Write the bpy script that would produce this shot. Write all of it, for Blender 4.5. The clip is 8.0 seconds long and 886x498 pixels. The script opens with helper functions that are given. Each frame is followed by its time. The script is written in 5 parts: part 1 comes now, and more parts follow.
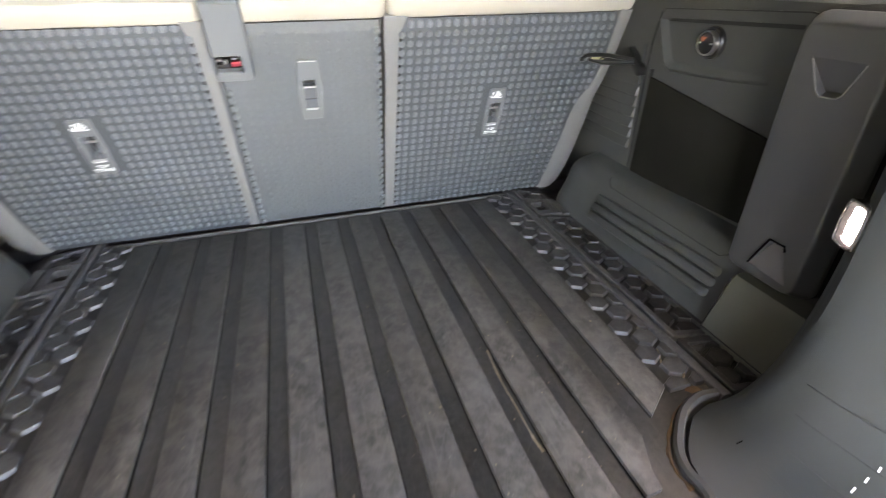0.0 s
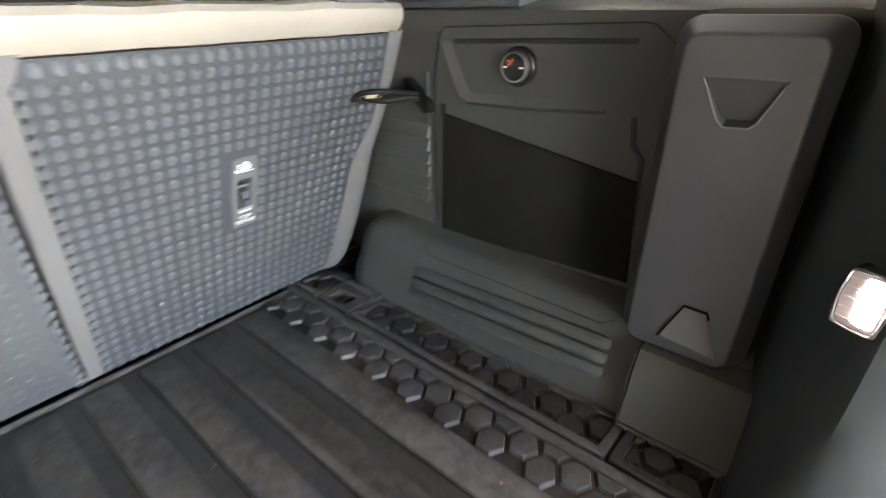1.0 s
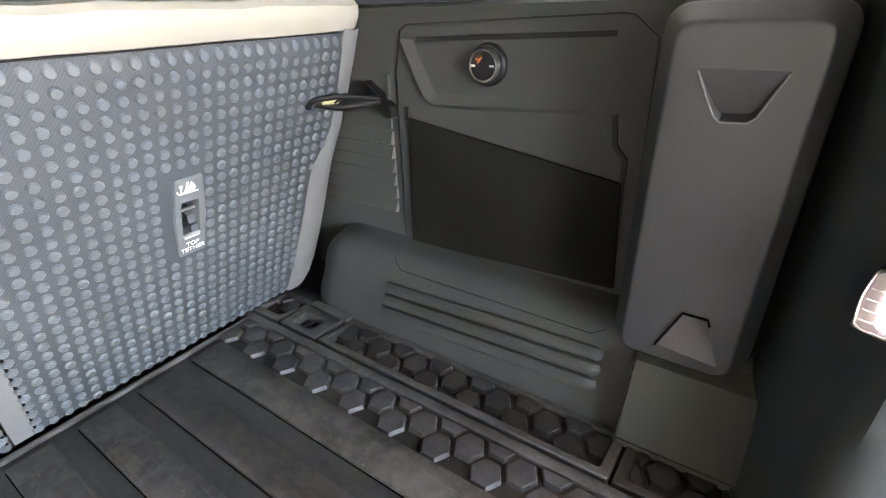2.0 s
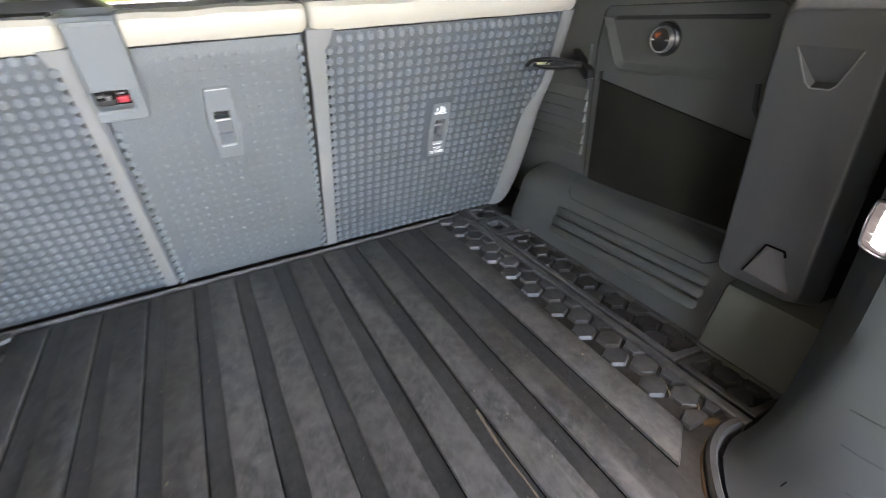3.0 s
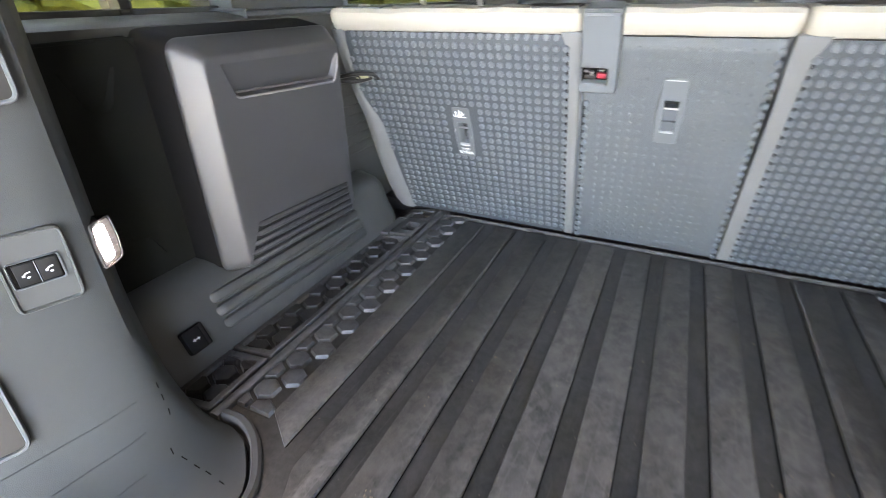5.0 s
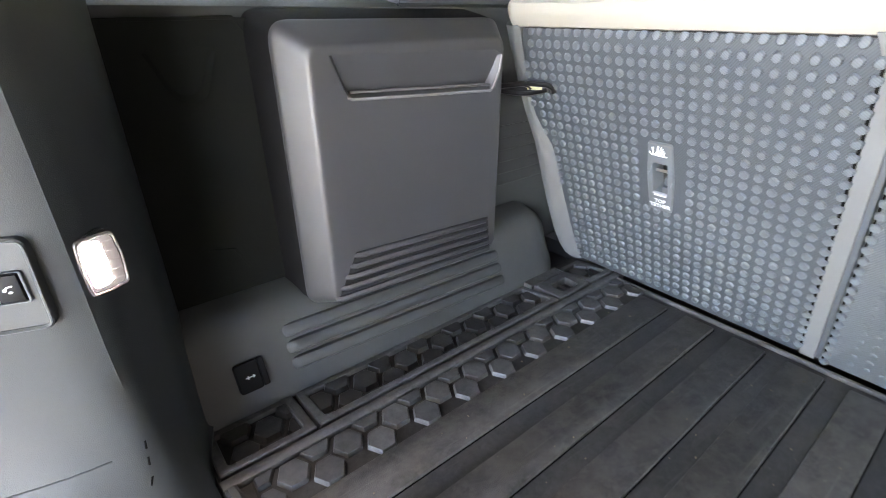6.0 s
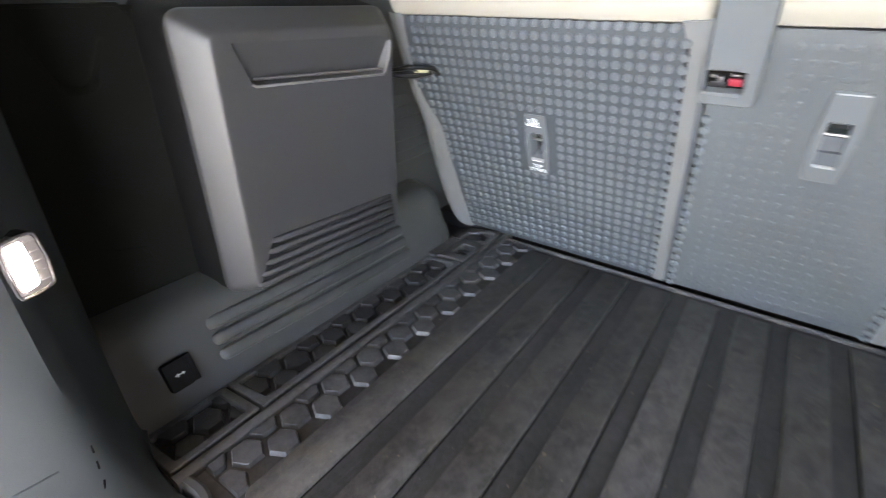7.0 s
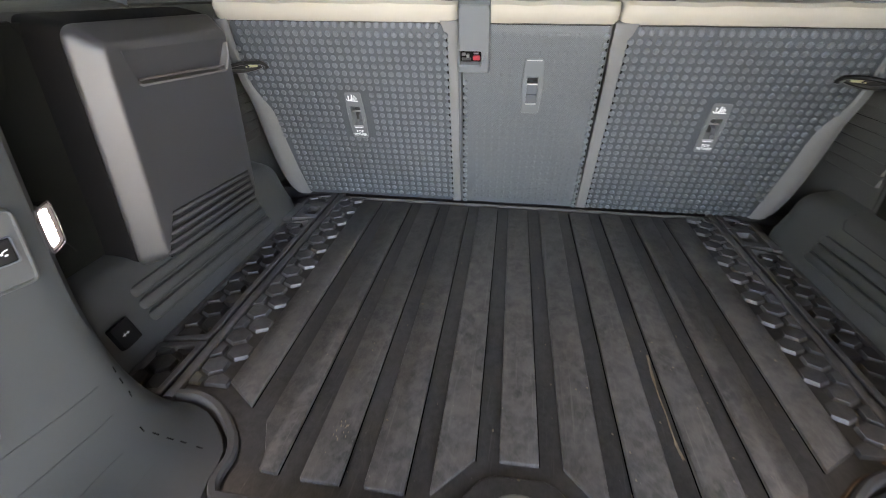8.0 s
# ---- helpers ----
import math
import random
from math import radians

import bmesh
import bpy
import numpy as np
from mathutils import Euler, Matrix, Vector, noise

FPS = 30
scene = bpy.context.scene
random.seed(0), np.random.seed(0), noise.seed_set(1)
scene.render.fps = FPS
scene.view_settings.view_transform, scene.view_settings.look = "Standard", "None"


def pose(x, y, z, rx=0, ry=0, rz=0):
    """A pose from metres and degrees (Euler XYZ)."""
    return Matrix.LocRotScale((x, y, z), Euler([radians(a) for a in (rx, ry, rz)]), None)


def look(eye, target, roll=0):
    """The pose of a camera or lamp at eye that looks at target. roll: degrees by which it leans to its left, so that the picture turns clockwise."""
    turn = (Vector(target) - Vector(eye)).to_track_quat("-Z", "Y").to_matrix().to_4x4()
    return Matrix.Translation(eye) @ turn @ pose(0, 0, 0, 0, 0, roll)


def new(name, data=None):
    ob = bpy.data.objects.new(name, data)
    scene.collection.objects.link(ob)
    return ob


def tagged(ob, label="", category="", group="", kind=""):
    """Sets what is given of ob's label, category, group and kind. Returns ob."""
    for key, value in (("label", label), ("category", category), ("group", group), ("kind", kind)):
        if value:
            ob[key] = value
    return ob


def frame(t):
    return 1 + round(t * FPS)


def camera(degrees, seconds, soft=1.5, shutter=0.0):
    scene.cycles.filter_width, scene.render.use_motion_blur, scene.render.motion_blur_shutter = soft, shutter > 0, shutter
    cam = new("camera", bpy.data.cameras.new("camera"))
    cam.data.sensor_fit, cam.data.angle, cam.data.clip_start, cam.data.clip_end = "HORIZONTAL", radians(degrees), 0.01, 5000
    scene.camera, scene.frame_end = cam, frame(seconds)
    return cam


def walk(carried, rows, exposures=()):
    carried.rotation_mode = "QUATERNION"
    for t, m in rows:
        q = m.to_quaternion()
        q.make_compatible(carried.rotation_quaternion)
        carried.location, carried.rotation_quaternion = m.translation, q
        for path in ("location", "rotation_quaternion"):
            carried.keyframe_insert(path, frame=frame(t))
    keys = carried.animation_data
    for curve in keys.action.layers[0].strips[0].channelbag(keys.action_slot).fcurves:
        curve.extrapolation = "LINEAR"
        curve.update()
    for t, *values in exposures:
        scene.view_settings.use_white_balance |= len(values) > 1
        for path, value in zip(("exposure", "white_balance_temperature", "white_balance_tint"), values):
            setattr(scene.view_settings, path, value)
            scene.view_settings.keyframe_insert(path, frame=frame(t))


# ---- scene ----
cam = camera(86.4, 8.0, soft=0.7, shutter=0.3)
PATH = [
    (0, (-0.028, -0.046, 0.527), (0.474, 1.608, -0.479), -0.5),
    (0.5, (0.014, 0.139, 0.524), (0.967, 1.6, -0.454), 0.0),
    (1, (0.088, 0.312, 0.498), (1.441, 1.46, -0.426), -0.8),
    (1.2, (0.128, 0.367, 0.491), (1.61, 1.356, -0.418), -1.3),
    (2.3, (0.109, 0.357, 0.49), (1.52, 1.418, -0.451), -2.9),
    (2.5, (0.063, 0.29, 0.497), (1.321, 1.518, -0.457), -3.2),
    (3, (-0.024, 0.087, 0.511), (0.735, 1.663, -0.459), -3.0),
    (3.5, (-0.021, -0.096, 0.525), (0.285, 1.614, -0.465), -3.0),
    (4, (-0.001, -0.175, 0.533), (0.055, 1.565, -0.452), -2.4),
    (4.5, (0.009, -0.132, 0.533), (-0.289, 1.597, -0.426), -1.4),
    (4.8, (0.002, -0.063, 0.526), (-0.567, 1.604, -0.422), -0.9),
    (5, (0.004, 0.003, 0.521), (-0.759, 1.59, -0.426), -0.9),
    (5.2, (-0.008, 0.069, 0.518), (-0.936, 1.569, -0.425), -0.6),
    (6.3, (-0.08, 0.286, 0.473), (-1.523, 1.351, -0.413), -0.1),
    (6.5, (-0.084, 0.278, 0.478), (-1.513, 1.357, -0.413), 0.0),
    (7, (-0.056, 0.184, 0.485), (-1.075, 1.627, -0.454), 0.5),
    (7.5, (-0.04, 0.009, 0.511), (-0.512, 1.703, -0.442), 0.3),
    (8, (-0.043, -0.14, 0.516), (-0.278, 1.598, -0.445), 0.3),
]
EXPOSURES = [(0.0, 5.80, 7900, 25), (1.0, 5.90, 7900, 25), (2.5, 6.25, 7600, 25), (3.0, 5.78, 7500, 24), (3.5, 5.75, 7400, 22), (4.5, 5.74, 7350, 23), (5.2, 5.88, 7350, 24), (6.5, 5.90, 7350, 24), (7.0, 5.62, 7450, 24), (7.5, 5.58, 7600, 24), (8.0, 5.18, 7800, 25)]
walk(cam, [(t, look(eye, target, roll)) for t, eye, target, roll in PATH], EXPOSURES)

# ---- world and sun ----
world = bpy.data.worlds.new("sky")
scene.world = world
world.use_nodes = True
wn, wl = world.node_tree.nodes, world.node_tree.links
sky = wn.new("ShaderNodeTexSky")
sky.sky_type, sky.sun_disc = "NISHITA", False
sky.sun_elevation, sky.sun_rotation = radians(64), radians(20)
wn["Background"].inputs["Strength"].default_value = 0.15
wl.new(sky.outputs["Color"], wn["Background"].inputs["Color"])
sun_data = bpy.data.lights.new("sun", "SUN")
sun_data.energy, sun_data.angle, sun_data.color = 3.0, radians(0.5), (1.0, 0.96, 0.9)
sun = new("sun", sun_data)
sun.matrix_world = look((6, 16, 35), (0, 0, 0))


# ---- materials ----
def material(name, color, rough=0.6, metal=0.0, grain=300.0, bump=0.15, vary=0.25, big=6.0, dust=None, dust_amount=0.0, spec=0.5, random_amount=0.0, coat=0.0, streaks=0.0, specks=0.0, hatch=0.0, hatch_way=-0.8, smear=0.0, ior=1.5):
    """Principled surface with fine grain relief, broad colour change and, where wanted, patches of dust."""
    m = bpy.data.materials.new(name)
    m.use_nodes = True
    n, l = m.node_tree.nodes, m.node_tree.links
    b = n["Principled BSDF"]
    b.inputs["Metallic"].default_value = metal
    b.inputs["Specular IOR Level"].default_value = spec
    b.inputs["Coat Weight"].default_value = coat
    b.inputs["IOR"].default_value = ior
    geo = n.new("ShaderNodeNewGeometry")
    fine = n.new("ShaderNodeTexNoise")
    fine.inputs["Scale"].default_value, fine.inputs["Detail"].default_value = grain, 3.0
    broad = n.new("ShaderNodeTexNoise")
    broad.inputs["Scale"].default_value, broad.inputs["Detail"].default_value = big, 5.0
    for tex in (fine, broad):
        l.new(geo.outputs["Position"], tex.inputs["Vector"])
    hsv = n.new("ShaderNodeHueSaturation")
    hsv.inputs["Color"].default_value = (*color, 1)
    value = n.new("ShaderNodeMapRange")
    value.inputs["From Min"].default_value, value.inputs["From Max"].default_value = 0.3, 0.7
    value.inputs["To Min"].default_value, value.inputs["To Max"].default_value = 1 - vary, 1 + vary
    l.new(broad.outputs["Fac"], value.inputs["Value"])
    shade = value.outputs["Result"]
    if random_amount:
        info = n.new("ShaderNodeObjectInfo")
        r = n.new("ShaderNodeMapRange")
        r.inputs["To Min"].default_value, r.inputs["To Max"].default_value = 1 - random_amount, 1 + random_amount
        l.new(info.outputs["Random"], r.inputs["Value"])
        mul = n.new("ShaderNodeMath")
        mul.operation = "MULTIPLY"
        l.new(shade, mul.inputs[0])
        l.new(r.outputs["Result"], mul.inputs[1])
        shade = mul.outputs["Value"]
    l.new(shade, hsv.inputs["Value"])
    out = hsv.outputs["Color"]
    if hatch:
        weave = n.new("ShaderNodeTexWave")
        weave.bands_direction = "DIAGONAL"
        weave.inputs["Scale"].default_value, weave.inputs["Distortion"].default_value = 175.0, 0.8
        slant = n.new("ShaderNodeMapping")
        slant.inputs["Scale"].default_value = (1.0, 0.0, hatch_way)
        l.new(geo.outputs["Position"], slant.inputs["Vector"])
        l.new(slant.outputs["Vector"], weave.inputs["Vector"])
        line = n.new("ShaderNodeMapRange")
        line.inputs["To Min"].default_value, line.inputs["To Max"].default_value = 1 - hatch, 1 + hatch
        l.new(weave.outputs["Fac"], line.inputs["Value"])
        thread = n.new("ShaderNodeHueSaturation")
        l.new(out, thread.inputs["Color"])
        l.new(line.outputs["Result"], thread.inputs["Value"])
        out = thread.outputs["Color"]
    if dust:
        blot = n.new("ShaderNodeTexNoise")
        blot.inputs["Scale"].default_value, blot.inputs["Detail"].default_value, blot.inputs["Roughness"].default_value = 95.0, 7.0, 0.7
        l.new(geo.outputs["Position"], blot.inputs["Vector"])
        spread = n.new("ShaderNodeMapRange")
        spread.inputs["From Min"].default_value, spread.inputs["From Max"].default_value = 0.32, 0.68
        spread.inputs["To Min"].default_value, spread.inputs["To Max"].default_value = 0.62, 1.38
        l.new(blot.outputs["Fac"], spread.inputs["Value"])
        mottle = n.new("ShaderNodeHueSaturation")
        l.new(out, mottle.inputs["Color"])
        l.new(spread.outputs["Result"], mottle.inputs["Value"])
        out = mottle.outputs["Color"]
        cloud = n.new("ShaderNodeTexNoise")
        cloud.inputs["Scale"].default_value, cloud.inputs["Detail"].default_value, cloud.inputs["Roughness"].default_value = 22.0, 9.0, 0.72
        stretch = n.new("ShaderNodeMapping")
        stretch.inputs["Scale"].default_value = (1.0, 0.45, 1.0)
        l.new(geo.outputs["Position"], stretch.inputs["Vector"])
        l.new(stretch.outputs["Vector"], cloud.inputs["Vector"])
        amount = n.new("ShaderNodeMapRange")
        amount.inputs["From Min"].default_value, amount.inputs["From Max"].default_value = 0.45, 0.66
        amount.inputs["To Max"].default_value = dust_amount
        l.new(cloud.outputs["Fac"], amount.inputs["Value"])
        mix = n.new("ShaderNodeMix")
        mix.data_type = "RGBA"
        mix.inputs["B"].default_value = (*dust, 1)
        l.new(amount.outputs["Result"], mix.inputs["Factor"])
        l.new(out, mix.inputs["A"])
        out = mix.outputs["Result"]
    for turn, across, length, share in ((0.06, 260.0, 9.0, 1.0), (0.75, 210.0, 7.0, 0.4), (-0.35, 330.0, 12.0, 0.4)):
        if not streaks:
            break
        lines = n.new("ShaderNodeTexNoise")
        lines.inputs["Scale"].default_value, lines.inputs["Detail"].default_value = 1.0, 4.0
        along = n.new("ShaderNodeMapping")
        along.inputs["Scale"].default_value = (across, length, 1.0)
        swing = n.new("ShaderNodeMapping")
        swing.inputs["Rotation"].default_value = (0, 0, turn)
        l.new(geo.outputs["Position"], swing.inputs["Vector"])
        l.new(swing.outputs["Vector"], along.inputs["Vector"])
        l.new(along.outputs["Vector"], lines.inputs["Vector"])
        thin = n.new("ShaderNodeMapRange")
        thin.inputs["From Min"].default_value, thin.inputs["From Max"].default_value = 0.60, 0.78
        thin.inputs["To Max"].default_value = streaks * share
        l.new(lines.outputs["Fac"], thin.inputs["Value"])
        scratch = n.new("ShaderNodeMix")
        scratch.data_type = "RGBA"
        scratch.inputs["B"].default_value = (0.22, 0.205, 0.185, 1)
        l.new(thin.outputs["Result"], scratch.inputs["Factor"])
        l.new(out, scratch.inputs["A"])
        out = scratch.outputs["Result"]
    if smear:
        # long cloudy rub marks, and thin crossing scratches
        for sizes, turn, low, high, share, tone in (((30.0, 20.0, 1.0), 0.1, 0.44, 0.56, 0.75, 0.45), ((46.0, 34.0, 1.0), -0.08, 0.45, 0.62, 0.65, 1.05), ((90.0, 60.0, 1.0), 0.4, 0.50, 0.66, 0.5, 1.15), ((16.0, 11.0, 1.0), 0.05, 0.48, 0.62, 0.55, 0.95), ((150.0, 5.0, 1.0), 0.45, 0.59, 0.67, 0.25, 1.2), ((130.0, 6.0, 1.0), -0.7, 0.60, 0.67, 0.25, 1.2), ((190.0, 4.0, 1.0), 0.02, 0.60, 0.67, 0.4, 1.45)):
            rub = n.new("ShaderNodeTexNoise")
            rub.inputs["Scale"].default_value, rub.inputs["Detail"].default_value, rub.inputs["Roughness"].default_value = 1.0, 7.0, 0.62
            aim = n.new("ShaderNodeMapping")
            aim.inputs["Rotation"].default_value = (0, 0, turn)
            draw = n.new("ShaderNodeMapping")
            draw.inputs["Scale"].default_value = sizes
            l.new(geo.outputs["Position"], aim.inputs["Vector"])
            l.new(aim.outputs["Vector"], draw.inputs["Vector"])
            l.new(draw.outputs["Vector"], rub.inputs["Vector"])
            amount = n.new("ShaderNodeMapRange")
            amount.inputs["From Min"].default_value, amount.inputs["From Max"].default_value = low, high
            amount.inputs["To Max"].default_value = smear * share
            l.new(rub.outputs["Fac"], amount.inputs["Value"])
            mark = n.new("ShaderNodeMix")
            mark.data_type = "RGBA"
            mark.inputs["B"].default_value = (0.110 * tone, 0.104 * tone, 0.095 * tone, 1)
            l.new(amount.outputs["Result"], mark.inputs["Factor"])
            l.new(out, mark.inputs["A"])
            out = mark.outputs["Result"]
    if specks:
        cells = n.new("ShaderNodeTexVoronoi")
        cells.inputs["Scale"].default_value = 90.0
        l.new(geo.outputs["Position"], cells.inputs["Vector"])
        spot = n.new("ShaderNodeMapRange")
        spot.inputs["From Min"].default_value, spot.inputs["From Max"].default_value = 0.0, 0.09
        spot.inputs["To Min"].default_value, spot.inputs["To Max"].default_value = specks, 0.0
        l.new(cells.outputs["Distance"], spot.inputs["Value"])
        few = n.new("ShaderNodeMath")
        few.operation = "MULTIPLY"
        l.new(spot.outputs["Result"], few.inputs[0])
        sep = n.new("ShaderNodeSeparateColor")
        l.new(cells.outputs["Color"], sep.inputs["Color"])
        pick = n.new("ShaderNodeMath")
        pick.operation = "GREATER_THAN"
        pick.inputs[1].default_value = 0.8
        l.new(sep.outputs["Red"], pick.inputs[0])
        l.new(pick.outputs["Value"], few.inputs[1])
        fleck = n.new("ShaderNodeMix")
        fleck.data_type = "RGBA"
        fleck.inputs["B"].default_value = (0.30, 0.28, 0.25, 1)
        l.new(few.outputs["Value"], fleck.inputs["Factor"])
        l.new(out, fleck.inputs["A"])
        out = fleck.outputs["Result"]
    l.new(out, b.inputs["Base Color"])
    rr = n.new("ShaderNodeMapRange")
    rr.inputs["To Min"].default_value, rr.inputs["To Max"].default_value = max(rough - 0.08, 0.02), min(rough + 0.1, 1)
    l.new(broad.outputs["Fac"], rr.inputs["Value"])
    l.new(rr.outputs["Result"], b.inputs["Roughness"])
    if bump:
        bp = n.new("ShaderNodeBump")
        bp.inputs["Strength"].default_value, bp.inputs["Distance"].default_value = bump, 0.001
        l.new(fine.outputs["Fac"], bp.inputs["Height"])
        l.new(bp.outputs["Normal"], b.inputs["Normal"])
    return m


def lit(name, color, strength, pale=0.9):
    m = bpy.data.materials.new(name)
    m.use_nodes = True
    b = m.node_tree.nodes["Principled BSDF"]
    b.inputs["Base Color"].default_value = (pale, pale, pale, 1)
    b.inputs["Emission Color"].default_value = (*color, 1)
    b.inputs["Emission Strength"].default_value = strength
    return m


RUBBER = material("mat_rubber", (0.036, 0.0353, 0.0338), 0.36, grain=900, bump=0.3, dust=(0.080, 0.075, 0.069), dust_amount=0.5, random_amount=0.1, streaks=0.2, specks=0.6)
HEX_RUBBER = material("hex_rubber", (0.053, 0.053, 0.0525), 0.46, grain=900, bump=0.18, dust=(0.086, 0.084, 0.081), dust_amount=0.6, random_amount=0.2)
RUBBER_WORN = material("mat_rubber_worn", (0.036, 0.035, 0.033), 0.36, grain=900, bump=0.4, vary=0.35, big=9.0, dust=(0.112, 0.106, 0.098), dust_amount=0.45, random_amount=0.12, streaks=0.3, specks=0.8, smear=0.85)
RAIL_RUBBER = material("rail_rubber", (0.070, 0.070, 0.069), 0.45, grain=900, bump=0.25, dust=(0.112, 0.110, 0.107), dust_amount=0.7, random_amount=0.1, streaks=0.3)
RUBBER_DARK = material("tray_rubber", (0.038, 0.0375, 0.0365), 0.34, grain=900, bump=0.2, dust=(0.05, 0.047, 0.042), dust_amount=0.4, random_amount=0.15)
PLASTIC = material("trim_plastic", (0.056, 0.060, 0.059), 0.45, grain=1400, bump=0.35, vary=0.12)
PLASTIC_COVER = material("cover_plastic", (0.041, 0.0420, 0.0450), 0.45, grain=1600, bump=0.22, vary=0.1, spec=0.75, ior=1.6)
PILLAR = material("pillar_plastic", (0.043, 0.049, 0.050), 0.5, grain=1200, bump=0.22, vary=0.1)
CHARCOAL = material("black_plastic", (0.012, 0.012, 0.013), 0.35, grain=1200, bump=0.1)
NETTING = material("dark_carpet", (0.0145, 0.0148, 0.0125), 0.95, grain=1800, bump=0.6, vary=0.4, spec=0.1)
SEAT_BASE = material("seat_vinyl", (0.0355, 0.0435, 0.0515), 0.6, grain=2200, bump=0.5, vary=0.08, hatch=0.22)
SEAT_DOT = material("seat_dot", (0.083, 0.0975, 0.110), 0.55, grain=2500, bump=0.3, vary=0.08, hatch=0.16, hatch_way=1.3)
CENTRE_BASE = material("centre_vinyl", (0.066, 0.077, 0.085), 0.6, grain=2200, bump=0.5, vary=0.08, hatch=0.35)
CENTRE_DOT = material("centre_dot", (0.072, 0.0840, 0.0925), 0.6, grain=2500, bump=0.3, vary=0.08)
SEAT_TRIM = material("seat_cloth", (0.118, 0.1235, 0.126), 0.8, grain=1800, bump=0.5, vary=0.08)
GREY_PART = material("grey_plastic", (0.092, 0.104, 0.113), 0.5, grain=1500, bump=0.2, vary=0.06)
CREAM = material("cream_leather", (0.275, 0.260, 0.227), 0.62, grain=900, bump=0.12, vary=0.05, spec=0.3)
WHITE = material("white_print", (0.75, 0.77, 0.78), 0.6, bump=0, vary=0.03)
STEEL = material("brushed_steel", (0.6, 0.6, 0.6), 0.3, metal=1.0, bump=0.05, vary=0.05)
SILVER_EDGE = material("scuffed_edge", (0.048, 0.0465, 0.044), 0.68, grain=700, bump=0.3, vary=0.3)


def glass(name, color):
    m = bpy.data.materials.new(name)
    m.use_nodes = True
    b = m.node_tree.nodes["Principled BSDF"]
    b.inputs["Base Color"].default_value = (*color, 1)
    b.inputs["Transmission Weight"].default_value = 1.0
    b.inputs["Roughness"].default_value = 0.0
    b.inputs["IOR"].default_value = 1.1
    return m


PRIVACY = glass("privacy_glass", (0.18, 0.176, 0.13))
CLEAR_GLASS = glass("clear_glass", (0.97, 0.98, 0.97))
TAN = material("dried_mud", (0.25, 0.205, 0.145), 0.9, grain=900, bump=0.6, vary=0.3, big=40)
RUST_MUD = material("brown_mud", (0.105, 0.066, 0.036), 0.9, grain=900, bump=0.6, vary=0.4, big=40)


# ---- building helpers ----
def thing(name, origin, label, category, group="", kind=""):
    ob = new(name)
    ob.empty_display_size = 0.05
    ob.location = origin
    bpy.context.view_layer.update()
    return tagged(ob, label, category, group, kind)


def base_of(ob):
    place = Vector((0, 0, 0))
    while ob:
        place += ob.location
        ob = ob.parent
    return place


def part(name, bm, mat, parent, label="", smooth=35, kind=""):
    """One mesh object, given in world metres, under a thing or a part."""
    me = bpy.data.meshes.new(name)
    if parent:
        bmesh.ops.translate(bm, verts=bm.verts, vec=-base_of(parent))
    bmesh.ops.recalc_face_normals(bm, faces=bm.faces)
    bm.to_mesh(me)
    bm.free()
    me.materials.append(mat)
    if smooth:
        me.shade_smooth()
        me.set_sharp_from_angle(angle=radians(smooth))
    ob = new(name, me)
    ob.parent = parent
    if label:
        ob["label"] = label
    if kind:
        ob["kind"] = kind
    return ob


def put_copy(ob, place, parent, rz=0.0, mirror=False):
    """Another piece on the same mesh, its own origin at place (world)."""
    o = new(ob.name.split(".")[0], ob.data)
    o.parent = parent
    o.location = Vector(place) - base_of(parent)
    o.rotation_euler = (0, 0, rz)
    return o


def bevel_bm(bm, width, segments=2, angle=30):
    edges = [e for e in bm.edges if len(e.link_faces) == 2 and e.calc_face_angle(0) > radians(angle)]
    bmesh.ops.bevel(bm, geom=edges, offset=width, segments=segments, profile=0.5, affect="EDGES", clamp_overlap=True)


def box(x0, x1, y0, y1, z0, z1, bevel=0.0, segments=2, m=None, bm=None):
    own = bmesh.new()
    bmesh.ops.create_cube(own, size=1)
    for v in own.verts:
        v.co = Vector(((x0 + x1) / 2 + v.co.x * (x1 - x0), (y0 + y1) / 2 + v.co.y * (y1 - y0), (z0 + z1) / 2 + v.co.z * (z1 - z0)))
    if bevel:
        bevel_bm(own, bevel, segments)
    if m:
        own.transform(m)
    return join(bm, own)


def join(bm, own):
    if bm is None:
        return own
    me = bpy.data.meshes.new("tmp")
    own.to_mesh(me)
    own.free()
    bm.from_mesh(me)
    bpy.data.meshes.remove(me)
    return bm


def prism(outline, z0, z1, bevel=0.0, segments=2, m=None, bm=None, taper=0.0):
    """A plate of the outline (x, y), from z0 up to z1."""
    own = bmesh.new()
    low = [own.verts.new((x, y, z0)) for x, y in outline]
    high = [own.verts.new((x, y, z1)) for x, y in outline]
    n = len(outline)
    own.faces.new(low[::-1])
    top = own.faces.new(high)
    for i in range(n):
        own.faces.new((low[i], low[(i + 1) % n], high[(i + 1) % n], high[i]))
    bmesh.ops.recalc_face_normals(own, faces=own.faces)
    if bevel:
        edges = [e for e in own.edges if all(abs(v.co.z - z1) < 1e-7 for v in e.verts)]
        bmesh.ops.bevel(own, geom=edges, offset=bevel, segments=segments, profile=0.5, affect="EDGES", clamp_overlap=True)
    if m:
        own.transform(m)
    return join(bm, own)


